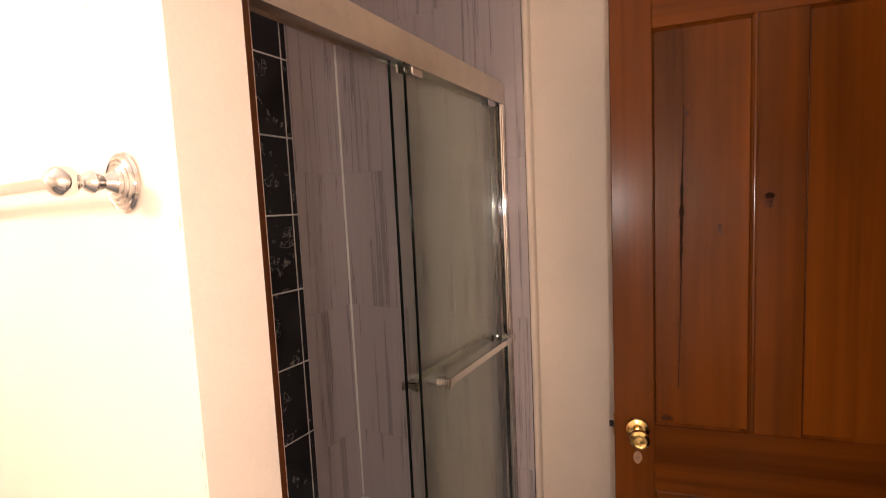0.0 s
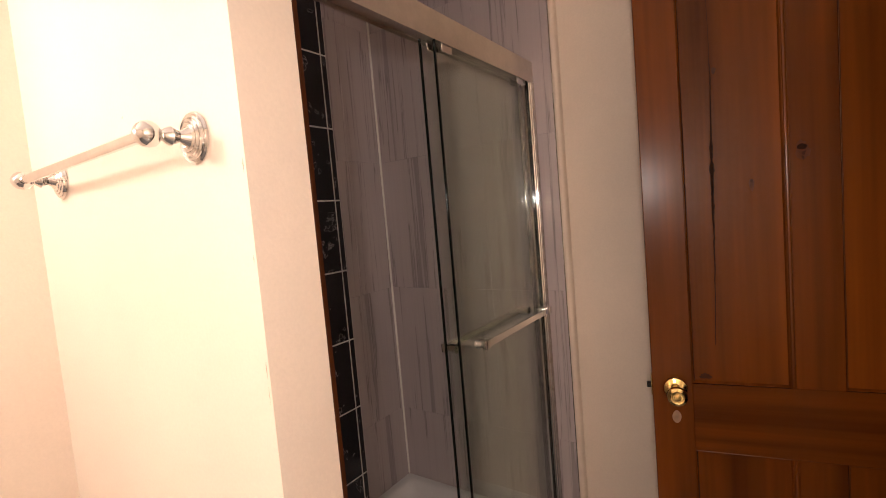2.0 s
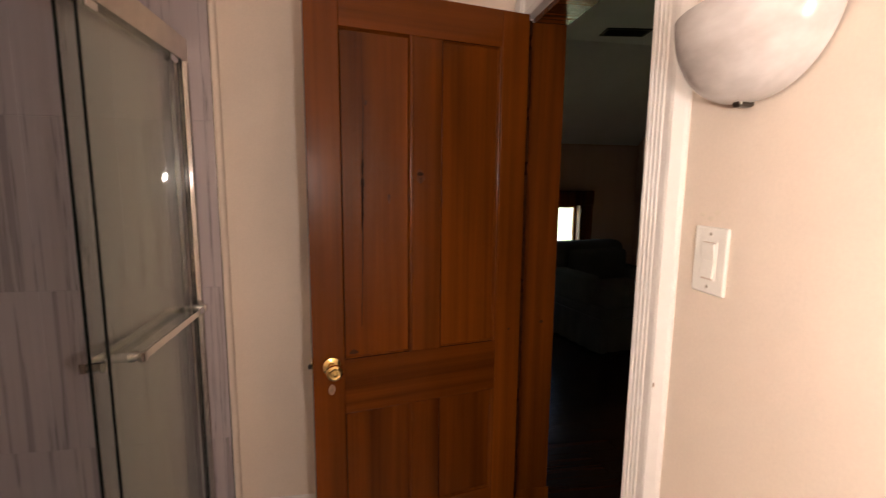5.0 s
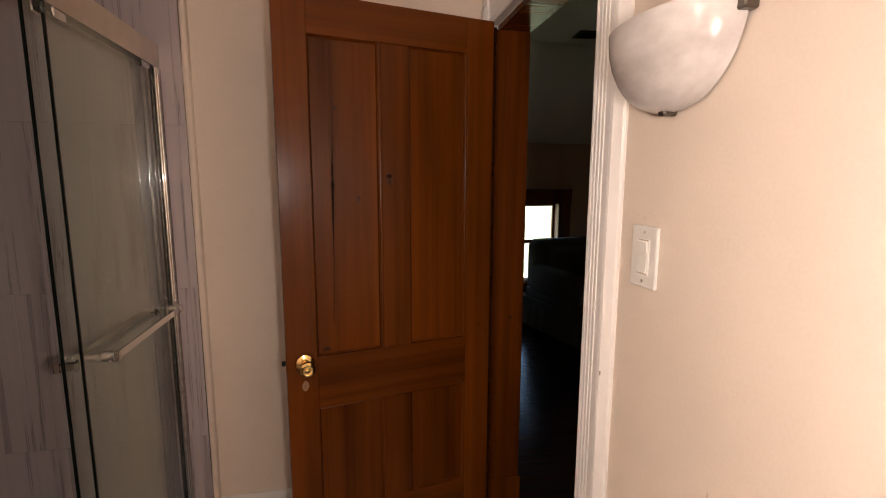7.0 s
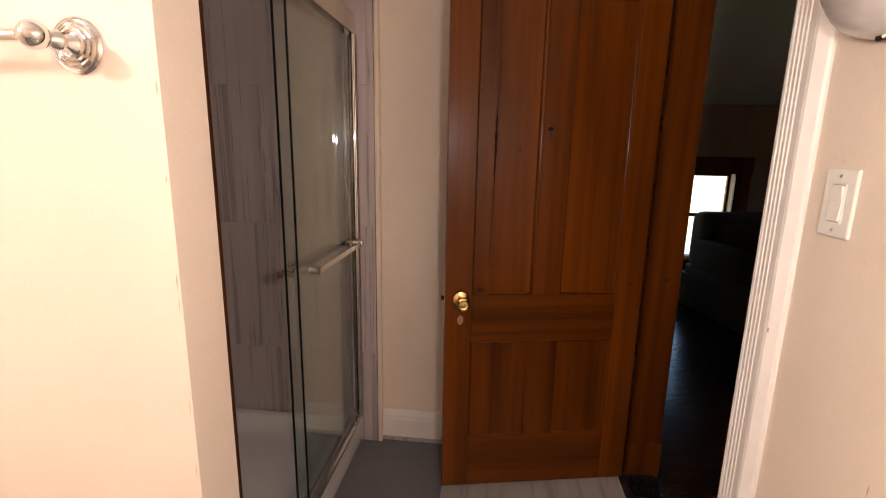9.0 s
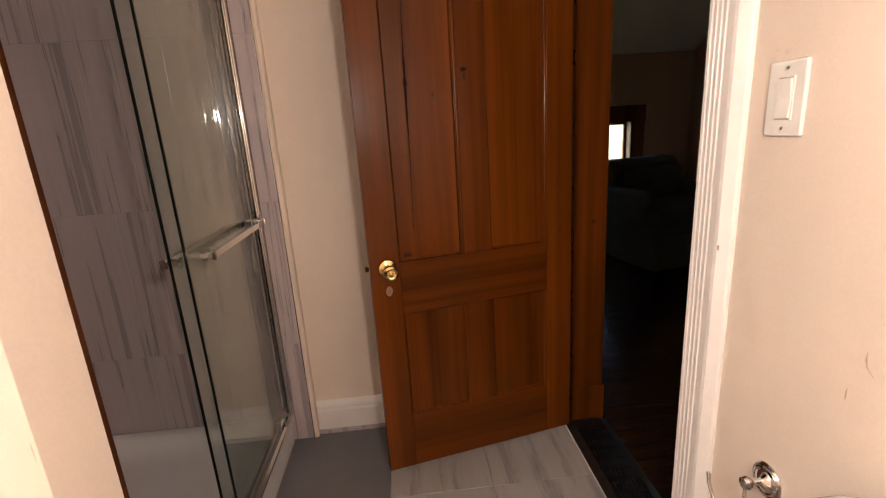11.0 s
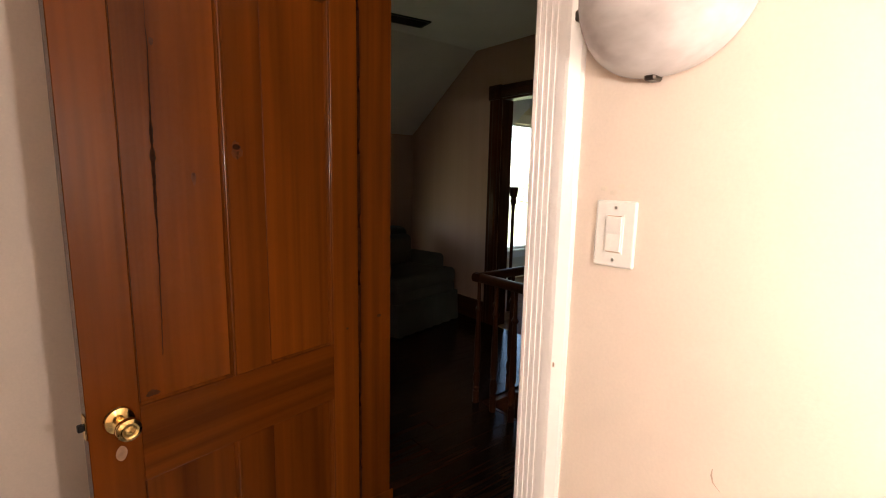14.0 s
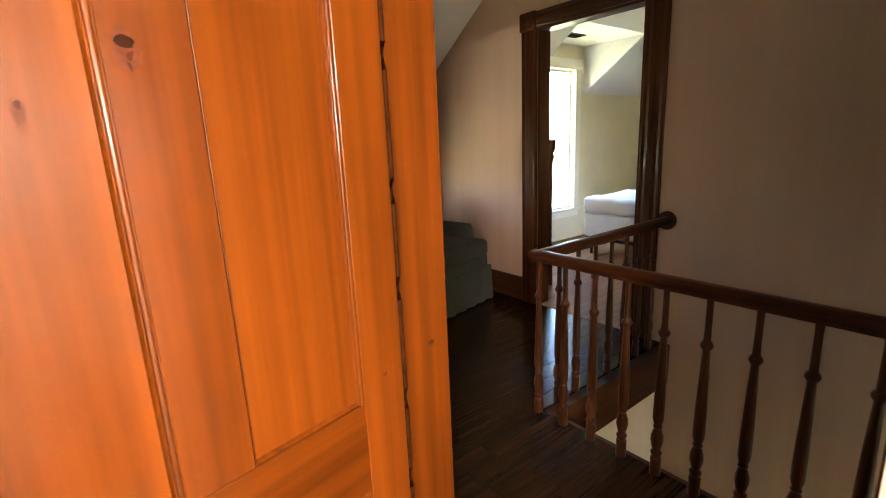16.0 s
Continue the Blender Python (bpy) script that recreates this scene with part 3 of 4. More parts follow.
def sash_window(name, x0, x1, z0, z1, frame_mat, casing_w, label, split, proud=0.025):
    """A double-hung window in a wall that faces -y at KY."""
    w = thing(name, pose(0, KY, 0), label, "window", "", "structure")
    c = casing_w
    part("side_casing", boxes((x0 - c, x0, -proud, 0, z0 - 0.02, z1)), frame_mat, w)
    part("side_casing", boxes((x1, x1 + c, -proud, 0, z0 - 0.02, z1)), frame_mat, w)
    part("head_casing", box(bmesh.new(), x0 - c - 0.01, x1 + c + 0.01, -proud - 0.006, 0, z1 + 0.001, z1 + c + 0.02, 0.005), frame_mat, w)
    part("window_sill", box(bmesh.new(), x0 - c - 0.02, x1 + c + 0.02, -0.06, 0.03, z0 - 0.055, z0 - 0.022, 0.006), frame_mat, w)
    part("apron", boxes((x0 - c, x1 + c, -proud + 0.004, 0, z0 - 0.14, z0 - 0.057)), frame_mat, w)
    mid, e = (z0 + z1) / 2, 0.026
    lights = ((z0 - 0.02, mid + 0.02, 0.04), (mid - 0.02, z1, 0.075)) if split else ((z0 - 0.02, z1, 0.05),)
    for a, b, yy in lights:
        part("sash", boxes((x0, x0 + e, yy, yy + 0.03, a, b), (x1 - e, x1, yy, yy + 0.03, a, b), (x0 + e, x1 - e, yy, yy + 0.03, a, a + e), (x0 + e, x1 - e, yy, yy + 0.03, b - e, b)), frame_mat, w)
        pane = part("pane", boxes((x0 + e, x1 - e, yy + 0.012, yy + 0.016, a + e, b - e)), M_PANE, w, "clear window pane")
        pane.visible_shadow = False
    return w


sash_window("window_1", 4.335, 5.145, 0.44, 2.138, material("cream_trim_paint", (0.74, 0.68, 0.55), 0.4, scale=6, vary=0.05, bump=0.05), 0.105, "tall cream framed window in the bedroom dormer", False)
sash_window("window_2", 1.36, 2.175, 0.38, 1.212, M_PINE_V, 0.14, "low dark framed window in the knee wall", True)
# ---- bathroom things ----
def panel_door():
    """A four-panel door; local x from the free edge to the hinges, y into the leaf, z up."""
    W, H, TH = 0.785, 2.024, 0.036
    a = math.atan(0.215)
    d = thing("door_1", pose(-0.30, 1.272, 0.012, 0, 0, math.degrees(a)), "open brown varnished pine door with four panels and a brass knob", "door", "", "structure")
    us, ps = (0.0, 0.104, 0.346, 0.450, 0.678, W), (0.0, 0.220, 0.636, 0.830, 1.900, H)

    def board(nm, x0, x1, z0, z1, m, y0=0.0, y1=TH):
        # the mesh is laid round its own middle, so that each board shows its own grain
        cx, cz = (x0 + x1) / 2, (z0 + z1) / 2
        ob = part(nm, box(bmesh.new(), x0 - cx, x1 - cx, y0, y1, z0 - cz, z1 - cz, 0.0015), m, d)
        ob.location = (cx, 0, cz)
        return ob

    board("stile", us[0], us[1], 0, H, M_PINE_V)
    board("stile", us[4], us[5], 0, H, M_PINE_V)
    for z0, z1 in ((ps[0], ps[1]), (ps[2], ps[3]), (ps[4], ps[5])):
        board("rail", us[1], us[4], z0, z1, M_PINE_H)
    for z0, z1 in ((ps[1], ps[2]), (ps[3], ps[4])):
        board("muntin", us[2], us[3], z0, z1, M_PINE_V, 0.001)
        for x0, x1 in ((us[1], us[2]), (us[3], us[4])):
            board("panel", x0 - 0.004, x1 + 0.004, z0 - 0.004, z1 + 0.004, M_PINE_V, 0.012, TH - 0.010)
            bm = bmesh.new()
            thin = [(0.0016, 0.0115), (0.0016, 0.0040), (0.0024, 0.0036), (0.0060, 0.0090), (0.0068, 0.0115)]
            prof = [(0.0, 0.0115), (0.0, 0.0016), (0.0012, 0.0016)] + [(0.0056 - 0.0042 * math.cos(radians(22.5 * k)), 0.0014 - 0.0026 * math.sin(radians(22.5 * k))) for k in range(1, 8)] + [(0.0100, 0.0036), (0.0118, 0.0034), (0.0132, 0.0052), (0.0150, 0.0115)]
            sweep(bm, thin, axes((x0, 0, z0), (1, 0, 0), (0, 1, 0), (0, 0, 1)), z1 - z0)
            sweep(bm, prof, axes((x1, 0, z0), (-1, 0, 0), (0, 1, 0), (0, 0, 1)), z1 - z0)
            sweep(bm, thin, axes((x0, 0, z0), (0, 0, 1), (0, 1, 0), (1, 0, 0)), x1 - x0)
            sweep(bm, thin, axes((x0, 0, z1), (0, 0, -1), (0, 1, 0), (1, 0, 0)), x1 - x0)
            part("panel_moulding", bm, M_PINE_M, d, "", True)
    # knob with its rose, latch bolt and the old keyhole patch
    knob = part("rose", lathe(bmesh.new(), [(0.030, 0), (0.033, 0.004), (0.030, 0.010), (0.022, 0.013), (0.014, 0.016)], axes((0.060, 0, 0.816), (1, 0, 0), (0, 0, 1), (0, -1, 0)), 24), M_BRASS, d, "polished brass rose", True)
    part("door_knob", lathe(bmesh.new(), [(0.011, 0.0), (0.011, 0.022), (0.017, 0.030), (0.024, 0.040), (0.027, 0.050), (0.025, 0.058), (0.018, 0.062), (0.014, 0.060), (0.008, 0.061), (0.003, 0.062)], axes((0.060, -0.014, 0.816), (1, 0, 0), (0, 0, 1), (0, -1, 0)), 24), M_BRASS, knob, "polished brass knob", True)
    part("latch_plate", boxes((-0.0025, 0.0, 0.006, 0.030, 0.787, 0.845), bevel=0.0008), M_BRASS, d)
    part("latch_bolt", box(bmesh.new(), -0.014, -0.0025, 0.011, 0.025, 0.808, 0.824, 0.002), M_DARKMETAL, d)
    bm = bmesh.new()
    rim = []
    for k in range(16):
        an = math.tau * k / 16
        rim.append(bm.verts.new((0.060 + 0.011 * math.cos(an) * (1 + 0.10 * math.sin(2 * an + 1)), -0.0006, 0.731 + 0.019 * math.sin(an))))
    bm.faces.new(rim)
    part("keyhole_patch", bm, M_PATCH, d, "pale bare wood patch below the knob")
    # long split in one panel, and knots
    bm = bmesh.new()
    rows, z = [], 0.94
    rng = random.Random(4)
    while z < 1.885:
        rough_edge = 0.75 + 0.7 * noise.noise(Vector((z * 30, 2, 5))) + 0.5 * noise.noise(Vector((z * 80, 1, 1)))
        bulge = 0.0042 * math.exp(-((z - 1.435) / 0.045) ** 2) + 0.0030 * math.exp(-((z - 1.335) / 0.045) ** 2) + 0.0016 * math.exp(-((z - 1.40) / 0.20) ** 2)
        width = 0.0005 + bulge * max(0.15, rough_edge) + (0.0006 if z < 1.7 else 0.0)
        x = 0.1655 + 0.0175 * (z - 0.93) / 0.76 - (0.010 * (z - 1.66) / 0.22 if z > 1.66 else 0.0) + 0.002 * math.sin(7 * z) + 0.0012 * noise.noise(Vector((z * 22, 7, 3))) + 0.0010 * noise.noise(Vector((z * 95, 4, 9)))
        rows.append((bm.verts.new((x - width, 0.0112, z)), bm.verts.new((x + width * 0.9, 0.0112, z))))
        z += rng.uniform(0.003, 0.006)
    for p, q in zip(rows, rows[1:]):
        bm.faces.new((p[0], p[1], q[1], q[0]))
    part("split", bm, M_SPLIT, d, "dark split along the grain of a panel")
    def blot(x, y, z, rx, rz, seed, m, lean=0.0):
        """A thin irregular spot on the wood."""
        rng_, bm_, edge = random.Random(seed), bmesh.new(), []
        for k in range(22):
            an = math.tau * k / 22
            rr = 1 + rng_.uniform(-0.14, 0.14) + 0.12 * math.sin(3 * an + seed)
            edge.append(bm_.verts.new((x + rx * rr * math.cos(an) + lean * rz * math.sin(an), y, z + rz * rr * math.sin(an))))
        bm_.faces.new(edge)
        return part("knot", bm_, m, d)

    # the largest knot: a dark crescent over a brown heart, with a broken tail
    bm = bmesh.new()
    arc = random.Random(8)
    outer, inner = [], []
    for k in range(19):
        an = radians(-40 + 14 * k)
        wobble = 1 + arc.uniform(-0.10, 0.10)
        thick = 0.0018 + 0.0050 * math.sin(math.pi * k / 18) * arc.uniform(0.7, 1.2)
        outer.append(bm.verts.new((0.372 + 0.0105 * wobble * math.cos(an), 0.0002, 1.455 + 0.0085 * wobble * math.sin(an))))
        inner.append(bm.verts.new((0.372 + (0.0105 * wobble - thick) * math.cos(an), 0.0002, 1.455 + (0.0085 * wobble - thick) * math.sin(an))))
    for k in range(18):
        bm.faces.new((outer[k], outer[k + 1], inner[k + 1], inner[k]))
    part("knot", bm, M_KNOT, d)
    blot(0.3730, 0.0007, 1.4460, 0.0150, 0.0230, 15, M_STAIN)
    blot(0.3725, 0.0005, 1.4545, 0.0085, 0.0068, 3, M_SPLIT)
    blot(0.376, 0.0004, 1.4395, 0.0034, 0.0060, 5, M_RING, 0.3)
    blot(0.374, 0.0005, 1.4280, 0.0022, 0.0055, 6, M_RING, -0.2)
    blot(0.189, 0.0113, 1.680, 0.0055, 0.0085, 7, M_RING)
    blot(0.138, 0.0113, 0.850, 0.0150, 0.0080, 9, M_RING)
    blot(0.265, 0.0114, 1.372, 0.0062, 0.0170, 12, M_STAIN)
    blot(0.265, 0.0112, 1.382, 0.0032, 0.0046, 11, M_RING)
    blot(0.735, -0.0002, 0.870, 0.0055, 0.0040, 13, M_RING)
    # a dark bead put in for the shade of the gap along the hinge stile
    part("gap_shade_strip", tube(bmesh.new(), [(W + 0.0068, 0.0045 + 0.0008 * math.sin(0.7 * k), 0.02 + 0.0496 * k) for k in range(41)], 0.0065, 8), M_GAP_SHADE, d, "uneven dark bead standing for the shaded gap on the hinge side", True)
    for z in (0.25, 1.02, 1.78):
        bm = boxes((W - 0.002, W + 0.002, 0.004, 0.034, z - 0.05, z + 0.05))
        tube(bm, [(W + 0.006, 0.036, z - 0.05), (W + 0.006, 0.036, z + 0.05)], 0.006, 10)
        part("hinge", bm, M_DARKMETAL, d)
    return d


panel_door()
part("knot", lathe(bmesh.new(), [(0.009, 0), (0.006, 0.0006)], axes((0.566, DY1 - 0.0260, 0.893), (1, 0, 0), (0, 0, 0.7), (0, -1, 0)), 14), M_RING, jamb)


def shower_enclosure():
    s = thing("shower_door", pose(-0.715, 0, 0), "sliding clear glass shower door in a chrome frame", "shower door")
    y0, y1 = 0.454, YT - 0.001
    zb, zt = 0.150, 1.835
    hd = [(0.0, 0.0), (0.0, 0.077), (-0.006, 0.081), (-0.052, 0.081), (-0.056, 0.075), (-0.056, 0.004), (-0.050, 0.0), (-0.050, 0.010), (-0.006, 0.010)]
    part("header_rail", sweep(bmesh.new(), hd, axes((0, y0, zt), (1, 0, 0), (0, 0, 1), (0, 1, 0)), y1 - y0), M_NICKEL, s, "satin metal header rail")
    jp = [(0.0, 0.0)]
    for c in (0.006, 0.016, 0.026):
        jp += [(0.0045 * math.sin(radians(30 * k)), c - 0.0045 * math.cos(radians(30 * k))) for k in range(7)]
    jp += [(-0.0060 + 0.0060 * math.cos(radians(22.5 * k)), 0.0305 + 0.0060 * math.sin(radians(22.5 * k))) for k in range(9)]
    jp += [(-0.012, 0.012), (-0.046, 0.012)]
    jp += [(-0.050 + 0.0040 * math.cos(radians(30 * k)), 0.0300 + 0.0040 * math.sin(radians(30 * k))) for k in range(7)] + [(-0.054, 0.0)]
    part("wall_channel", sweep(bmesh.new(), jp, axes((0, y1, zb), (1, 0, 0), (0, -1, 0), (0, 0, 1)), zt - zb), M_CHROME, s, "bright chrome wall channel", True)
    jp = [(-0.004, 0.0), (-0.004, 0.010), (-0.008, 0.014), (-0.012, 0.014), (-0.012, 0.008), (-0.046, 0.008), (-0.046, 0.014), (-0.054, 0.014), (-0.054, 0.0)]
    part("wall_channel", sweep(bmesh.new(), jp, axes((0, y0, zb), (1, 0, 0), (0, 1, 0), (0, 0, 1)), zt - zb), M_DARKMETAL, s, "dark metal wall channel")
    part("bottom_track", sweep(bmesh.new(), [(0, 0), (0, 0.012), (-0.008, 0.020), (-0.014, 0.008), (-0.040, 0.008), (-0.046, 0.020), (-0.056, 0.012), (-0.056, 0)], axes((0, y0, 0.131), (1, 0, 0), (0, 0, 1), (0, 1, 0)), y1 - y0), M_CHROME, s, "chrome bottom track")
    for nm, gx, ga, gb in (("outer", -0.010, 0.925, 1.512), ("inner", -0.034, 0.893, 1.512)):
        g = part("glass_panel", boxes((gx - 0.006, gx, ga + 0.0042, gb, 0.160, zt + 0.006)), M_GLASS, s, "clear sliding glass panel")
        g.visible_shadow = False
        part("glass_edge", boxes((gx - 0.006, gx, ga, ga + 0.004, 0.160, zt + 0.006)), M_EDGE, g, "dark green polished glass edge")
        part("glass_edge", boxes((gx - 0.006, gx, gb + 0.0002, gb + 0.003, 0.160, zt + 0.006)), M_EDGE, g)
        for k, yy in enumerate((ga + 0.05, gb - 0.07)):
            part("roller_bracket", box(bmesh.new(), gx + 0.0005, gx + 0.006, yy - 0.025, yy + 0.025, zt - 0.020, zt + 0.009, 0.002), M_CHROME, g)
    # towel bars on both sides, clamped through the glass
    for gx, sign, ends in ((-0.010, 1, (1.015, 1.488)), (-0.040, -1, (0.955, 1.455))):
        bx = gx + sign * (0.034 if sign > 0 else 0.040)
        bar = part("towel_bar", boxes((bx - 0.005, bx + 0.005, ends[0], ends[1], 0.9785, 0.9995), bevel=0.002), M_CHROME, s, "square chrome towel bar on the glass")
        for yy in ends:
            bm = bmesh.new()
            tube(bm, [(gx + sign * 0.0006, yy, 0.989), (gx + sign * 0.018, yy, 0.989)], 0.0150, 20)
            tube(bm, [(gx + sign * 0.016, yy, 0.989), (bx, yy, 0.989)], 0.0115, 20)
            box(bm, bx - 0.008, bx + 0.008, yy - 0.012, yy + 0.012, 0.976, 1.002, 0.0025, 2)
            part("bar_post", bm, M_CHROME, bar, "", True)
    return s


shower_enclosure()


def shower_base():
    """A moulded base with a front threshold and a dished floor."""
    bm = bmesh.new()
    x0, x1, y0, y1 = XS + 0.013, -0.728, 0.453, YT - 0.002
    rings = []
    for inset, z in ((0.0, 0.0), (0.0, 0.112), (0.004, 0.118), (0.03, 0.118), (0.045, 0.112), (0.06, 0.090), (0.085, 0.066), (0.12, 0.058), (0.16, 0.054)):
        fi = max(inset, 0.0) + (0.05 if inset > 0.02 else 0.0)
        loop = []
        r = 0.012 + inset * 0.4
        for cx, cy, a0 in ((x1 - fi - r, y1 - inset - r, 0), (x0 + inset + r, y1 - inset - r, 90), (x0 + inset + r, y0 + inset + r, 180), (x1 - fi - r, y0 + inset + r, 270)):
            for k in range(6):
                an = radians(a0 + 18 * k)
                loop.append(bm.verts.new((cx + r * math.cos(an), cy + r * math.sin(an), z)))
        rings.append(loop)
    for p, q in zip(rings, rings[1:]):
        n = len(p)
        for k in range(n):
            bm.faces.new((p[k], p[(k + 1) % n], q[(k + 1) % n], q[k]))
    bm.faces.new(rings[-1])
    bmesh.ops.recalc_face_normals(bm, faces=bm.faces[:])
    base = tagged(new("shower_base"), "white acrylic shower base with a raised threshold", "shower base")
    part("pan", bm, M_ACRYLIC, base, "", True)
    part("threshold_ledge", box(bmesh.new(), -0.785, -0.7275, y0 + 0.001, y1 - 0.001, 0.060, 0.130, 0.006, 2), M_ACRYLIC, base)
    part("drain", lathe(bmesh.new(), [(0.042, 0), (0.042, 0.003), (0.036, 0.005), (0.004, 0.004)], pose(-1.10, 1.0, 0.0535)), M_CHROME, base, "", True)
    return base


shower_base()

TURNED = [(0.041, 0.0), (0.0425, 0.003), (0.040, 0.006), (0.0365, 0.0045), (0.0355, 0.008), (0.0325, 0.010), (0.0300, 0.0075), (0.0290, 0.011), (0.0260, 0.013), (0.0235, 0.0105), (0.0225, 0.014), (0.0195, 0.016), (0.0165, 0.014), (0.012, 0.021), (0.009, 0.027), (0.012, 0.033), (0.0155, 0.040), (0.012, 0.047), (0.0075, 0.052), (0.0075, 0.056)]


def towel_rail():
    r = thing("towel_rail", pose(0, 0.275, 1.53), "polished chrome towel rail with turned posts on the wall", "towel rail")
    for x in (-0.768, -1.382):
        post = part("post", lathe(bmesh.new(), TURNED, axes((x, 0, 0), (1, 0, 0), (0, 0, 1), (0, -1, 0)), 28), M_CHROME, r, "", True)
        bm = bmesh.new()
        lathe(bm, [(0.0005, -0.020), (0.009, -0.0185), (0.015, -0.0135), (0.0195, -0.006), (0.0205, 0), (0.0195, 0.006), (0.015, 0.0135), (0.009, 0.0185), (0.0005, 0.020)], pose(x, -0.072, 0), 24)
        part("finial_ball", bm, M_CHROME, post, "", True)
    part("rail", tube(bmesh.new(), [(-0.775, -0.072, 0), (-1.375, -0.072, 0)], 0.0095, 20), M_CHROME, r, "round chrome rail", True)
    return r


towel_rail()


def wall_sconce():
    """A half bowl of swirled glass against the wall, with metal clips."""
    s = thing("wall_sconce", pose(XR, 0.446, 1.572), "unlit half-bowl wall sconce of swirled alabaster glass", "wall lamp")
    bm = bmesh.new()
    R, D, Hh = 0.152, 0.098, 0.150
    rings = []
    for i in range(13):
        f = i / 12
        ang = f * math.pi / 2
        w = math.sin(ang) ** 0.85
        ring = []
        for k in range(25):
            an = math.pi * k / 24
            ring.append(bm.verts.new((-0.006 - D * w * math.sin(an) - 0.002, R * w * math.cos(an), Hh * (1 - math.cos(ang)))))
        rings.append(ring)
    for p, q in zip(rings, rings[1:]):
        for k in range(24):
            bm.faces.new((p[k], p[k + 1], q[k + 1], q[k]))
    bmesh.ops.remove_doubles(bm, verts=bm.verts[:], dist=0.0005)
    bmesh.ops.recalc_face_normals(bm, faces=bm.faces[:])
    bmesh.ops.solidify(bm, geom=bm.faces[:], thickness=0.004)
    part("glass_bowl", bm, M_ALABASTER, s, "swirled alabaster glass bowl", True)
    part("backplate", box(bmesh.new(), -0.006, 0, -0.045, 0.045, 0.02, 0.145, 0.002), M_NICKEL, s)
    part("socket", tube(bmesh.new(), [(-0.006, 0, 0.085), (-0.055, 0, 0.085)], 0.016, 14), M_PLASTIC, s, "", True)
    for y, z, x in ((0.152, 0.132, -0.012), (-0.152, 0.132, -0.012), (0.004, 0.004, -0.014)):
        part("clip", box(bmesh.new(), x - 0.014, 0.0, y - 0.010, y + 0.010, z - 0.010, z + 0.010, 0.003), M_CLIP, s, "dull metal clip")
    return s


wall_sconce()


def light_switch():
    s = thing("light_switch", pose(XR, 0.504, 1.302), "white rocker light switch in a wall plate", "light switch")
    part("plate", box(bmesh.new(), -0.0065, 0.0, -0.041, 0.041, -0.062, 0.062, 0.0045, 3), M_PLASTIC, s)
    part("rocker_frame", box(bmesh.new(), -0.0078, -0.006, -0.0185, 0.0185, -0.036, 0.036, 0.0006), M_PLASTIC, s)
    bm = bmesh.new()
    sweep(bm, [(-0.0079, -0.031), (-0.0115, -0.031), (-0.0085, 0.0), (-0.0125, 0.031), (-0.0079, 0.031)], axes((0, -0.0145, 0), (1, 0, 0), (0, 0, 1), (0, 1, 0)), 0.029)
    part("rocker", bm, M_PLASTIC, s)
    # thin brown strips paint the shade in the grooves above and below the rocker
    for z in (-0.0335, 0.0335):
        part("rocker_gap_shade", boxes((-0.0082, -0.0078, -0.0145, 0.0145, z - 0.0009, z + 0.0009)), M_SCUFF_AND_GAP_SHADE, s)
    for z in (-0.049, 0.049):
        bm = lathe(bmesh.new(), [(0.0032, 0), (0.0028, 0.0010), (0.001, 0.0012)], axes((-0.0065, 0, z), (0, 1, 0), (0, 0, 1), (-1, 0, 0)), 12)
        part("screw", bm, M_NICKEL, s)
    return s


light_switch()


def paper_holder():
    h = thing("toilet_paper_holder", pose(XR, 0.438, 0.588), "chrome toilet paper holder with a bent wire arm", "paper holder")
    post = part("post", lathe(bmesh.new(), [(0.035, 0), (0.036, 0.003), (0.0335, 0.006), (0.0300, 0.0045), (0.0290, 0.008), (0.0255, 0.010), (0.0225, 0.0085), (0.0205, 0.012), (0.013, 0.016), (0.008, 0.022), (0.007, 0.034), (0.011, 0.038), (0.014, 0.045), (0.011, 0.052), (0.004, 0.055)], axes((0, 0, 0), (0, 1, 0), (0, 0, 1), (-1, 0, 0)), 24), M_CHROME, h, "", True)
    arm = [(-0.045, 0, -0.010), (-0.047, -0.002, -0.03), (-0.050, -0.02, -0.052), (-0.056, -0.06, -0.060), (-0.066, -0.10, -0.060), (-0.090, -0.112, -0.060), (-0.106, -0.10, -0.056), (-0.108, -0.04, -0.050), (-0.108, 0.0, -0.030), (-0.108, 0.018, -0.006), (-0.108, 0.022, 0.016)]
    part("wire_arm", tube(bmesh.new(), arm, 0.0036, 10), M_CHROME, h, "", True)
    return h


paper_holder()


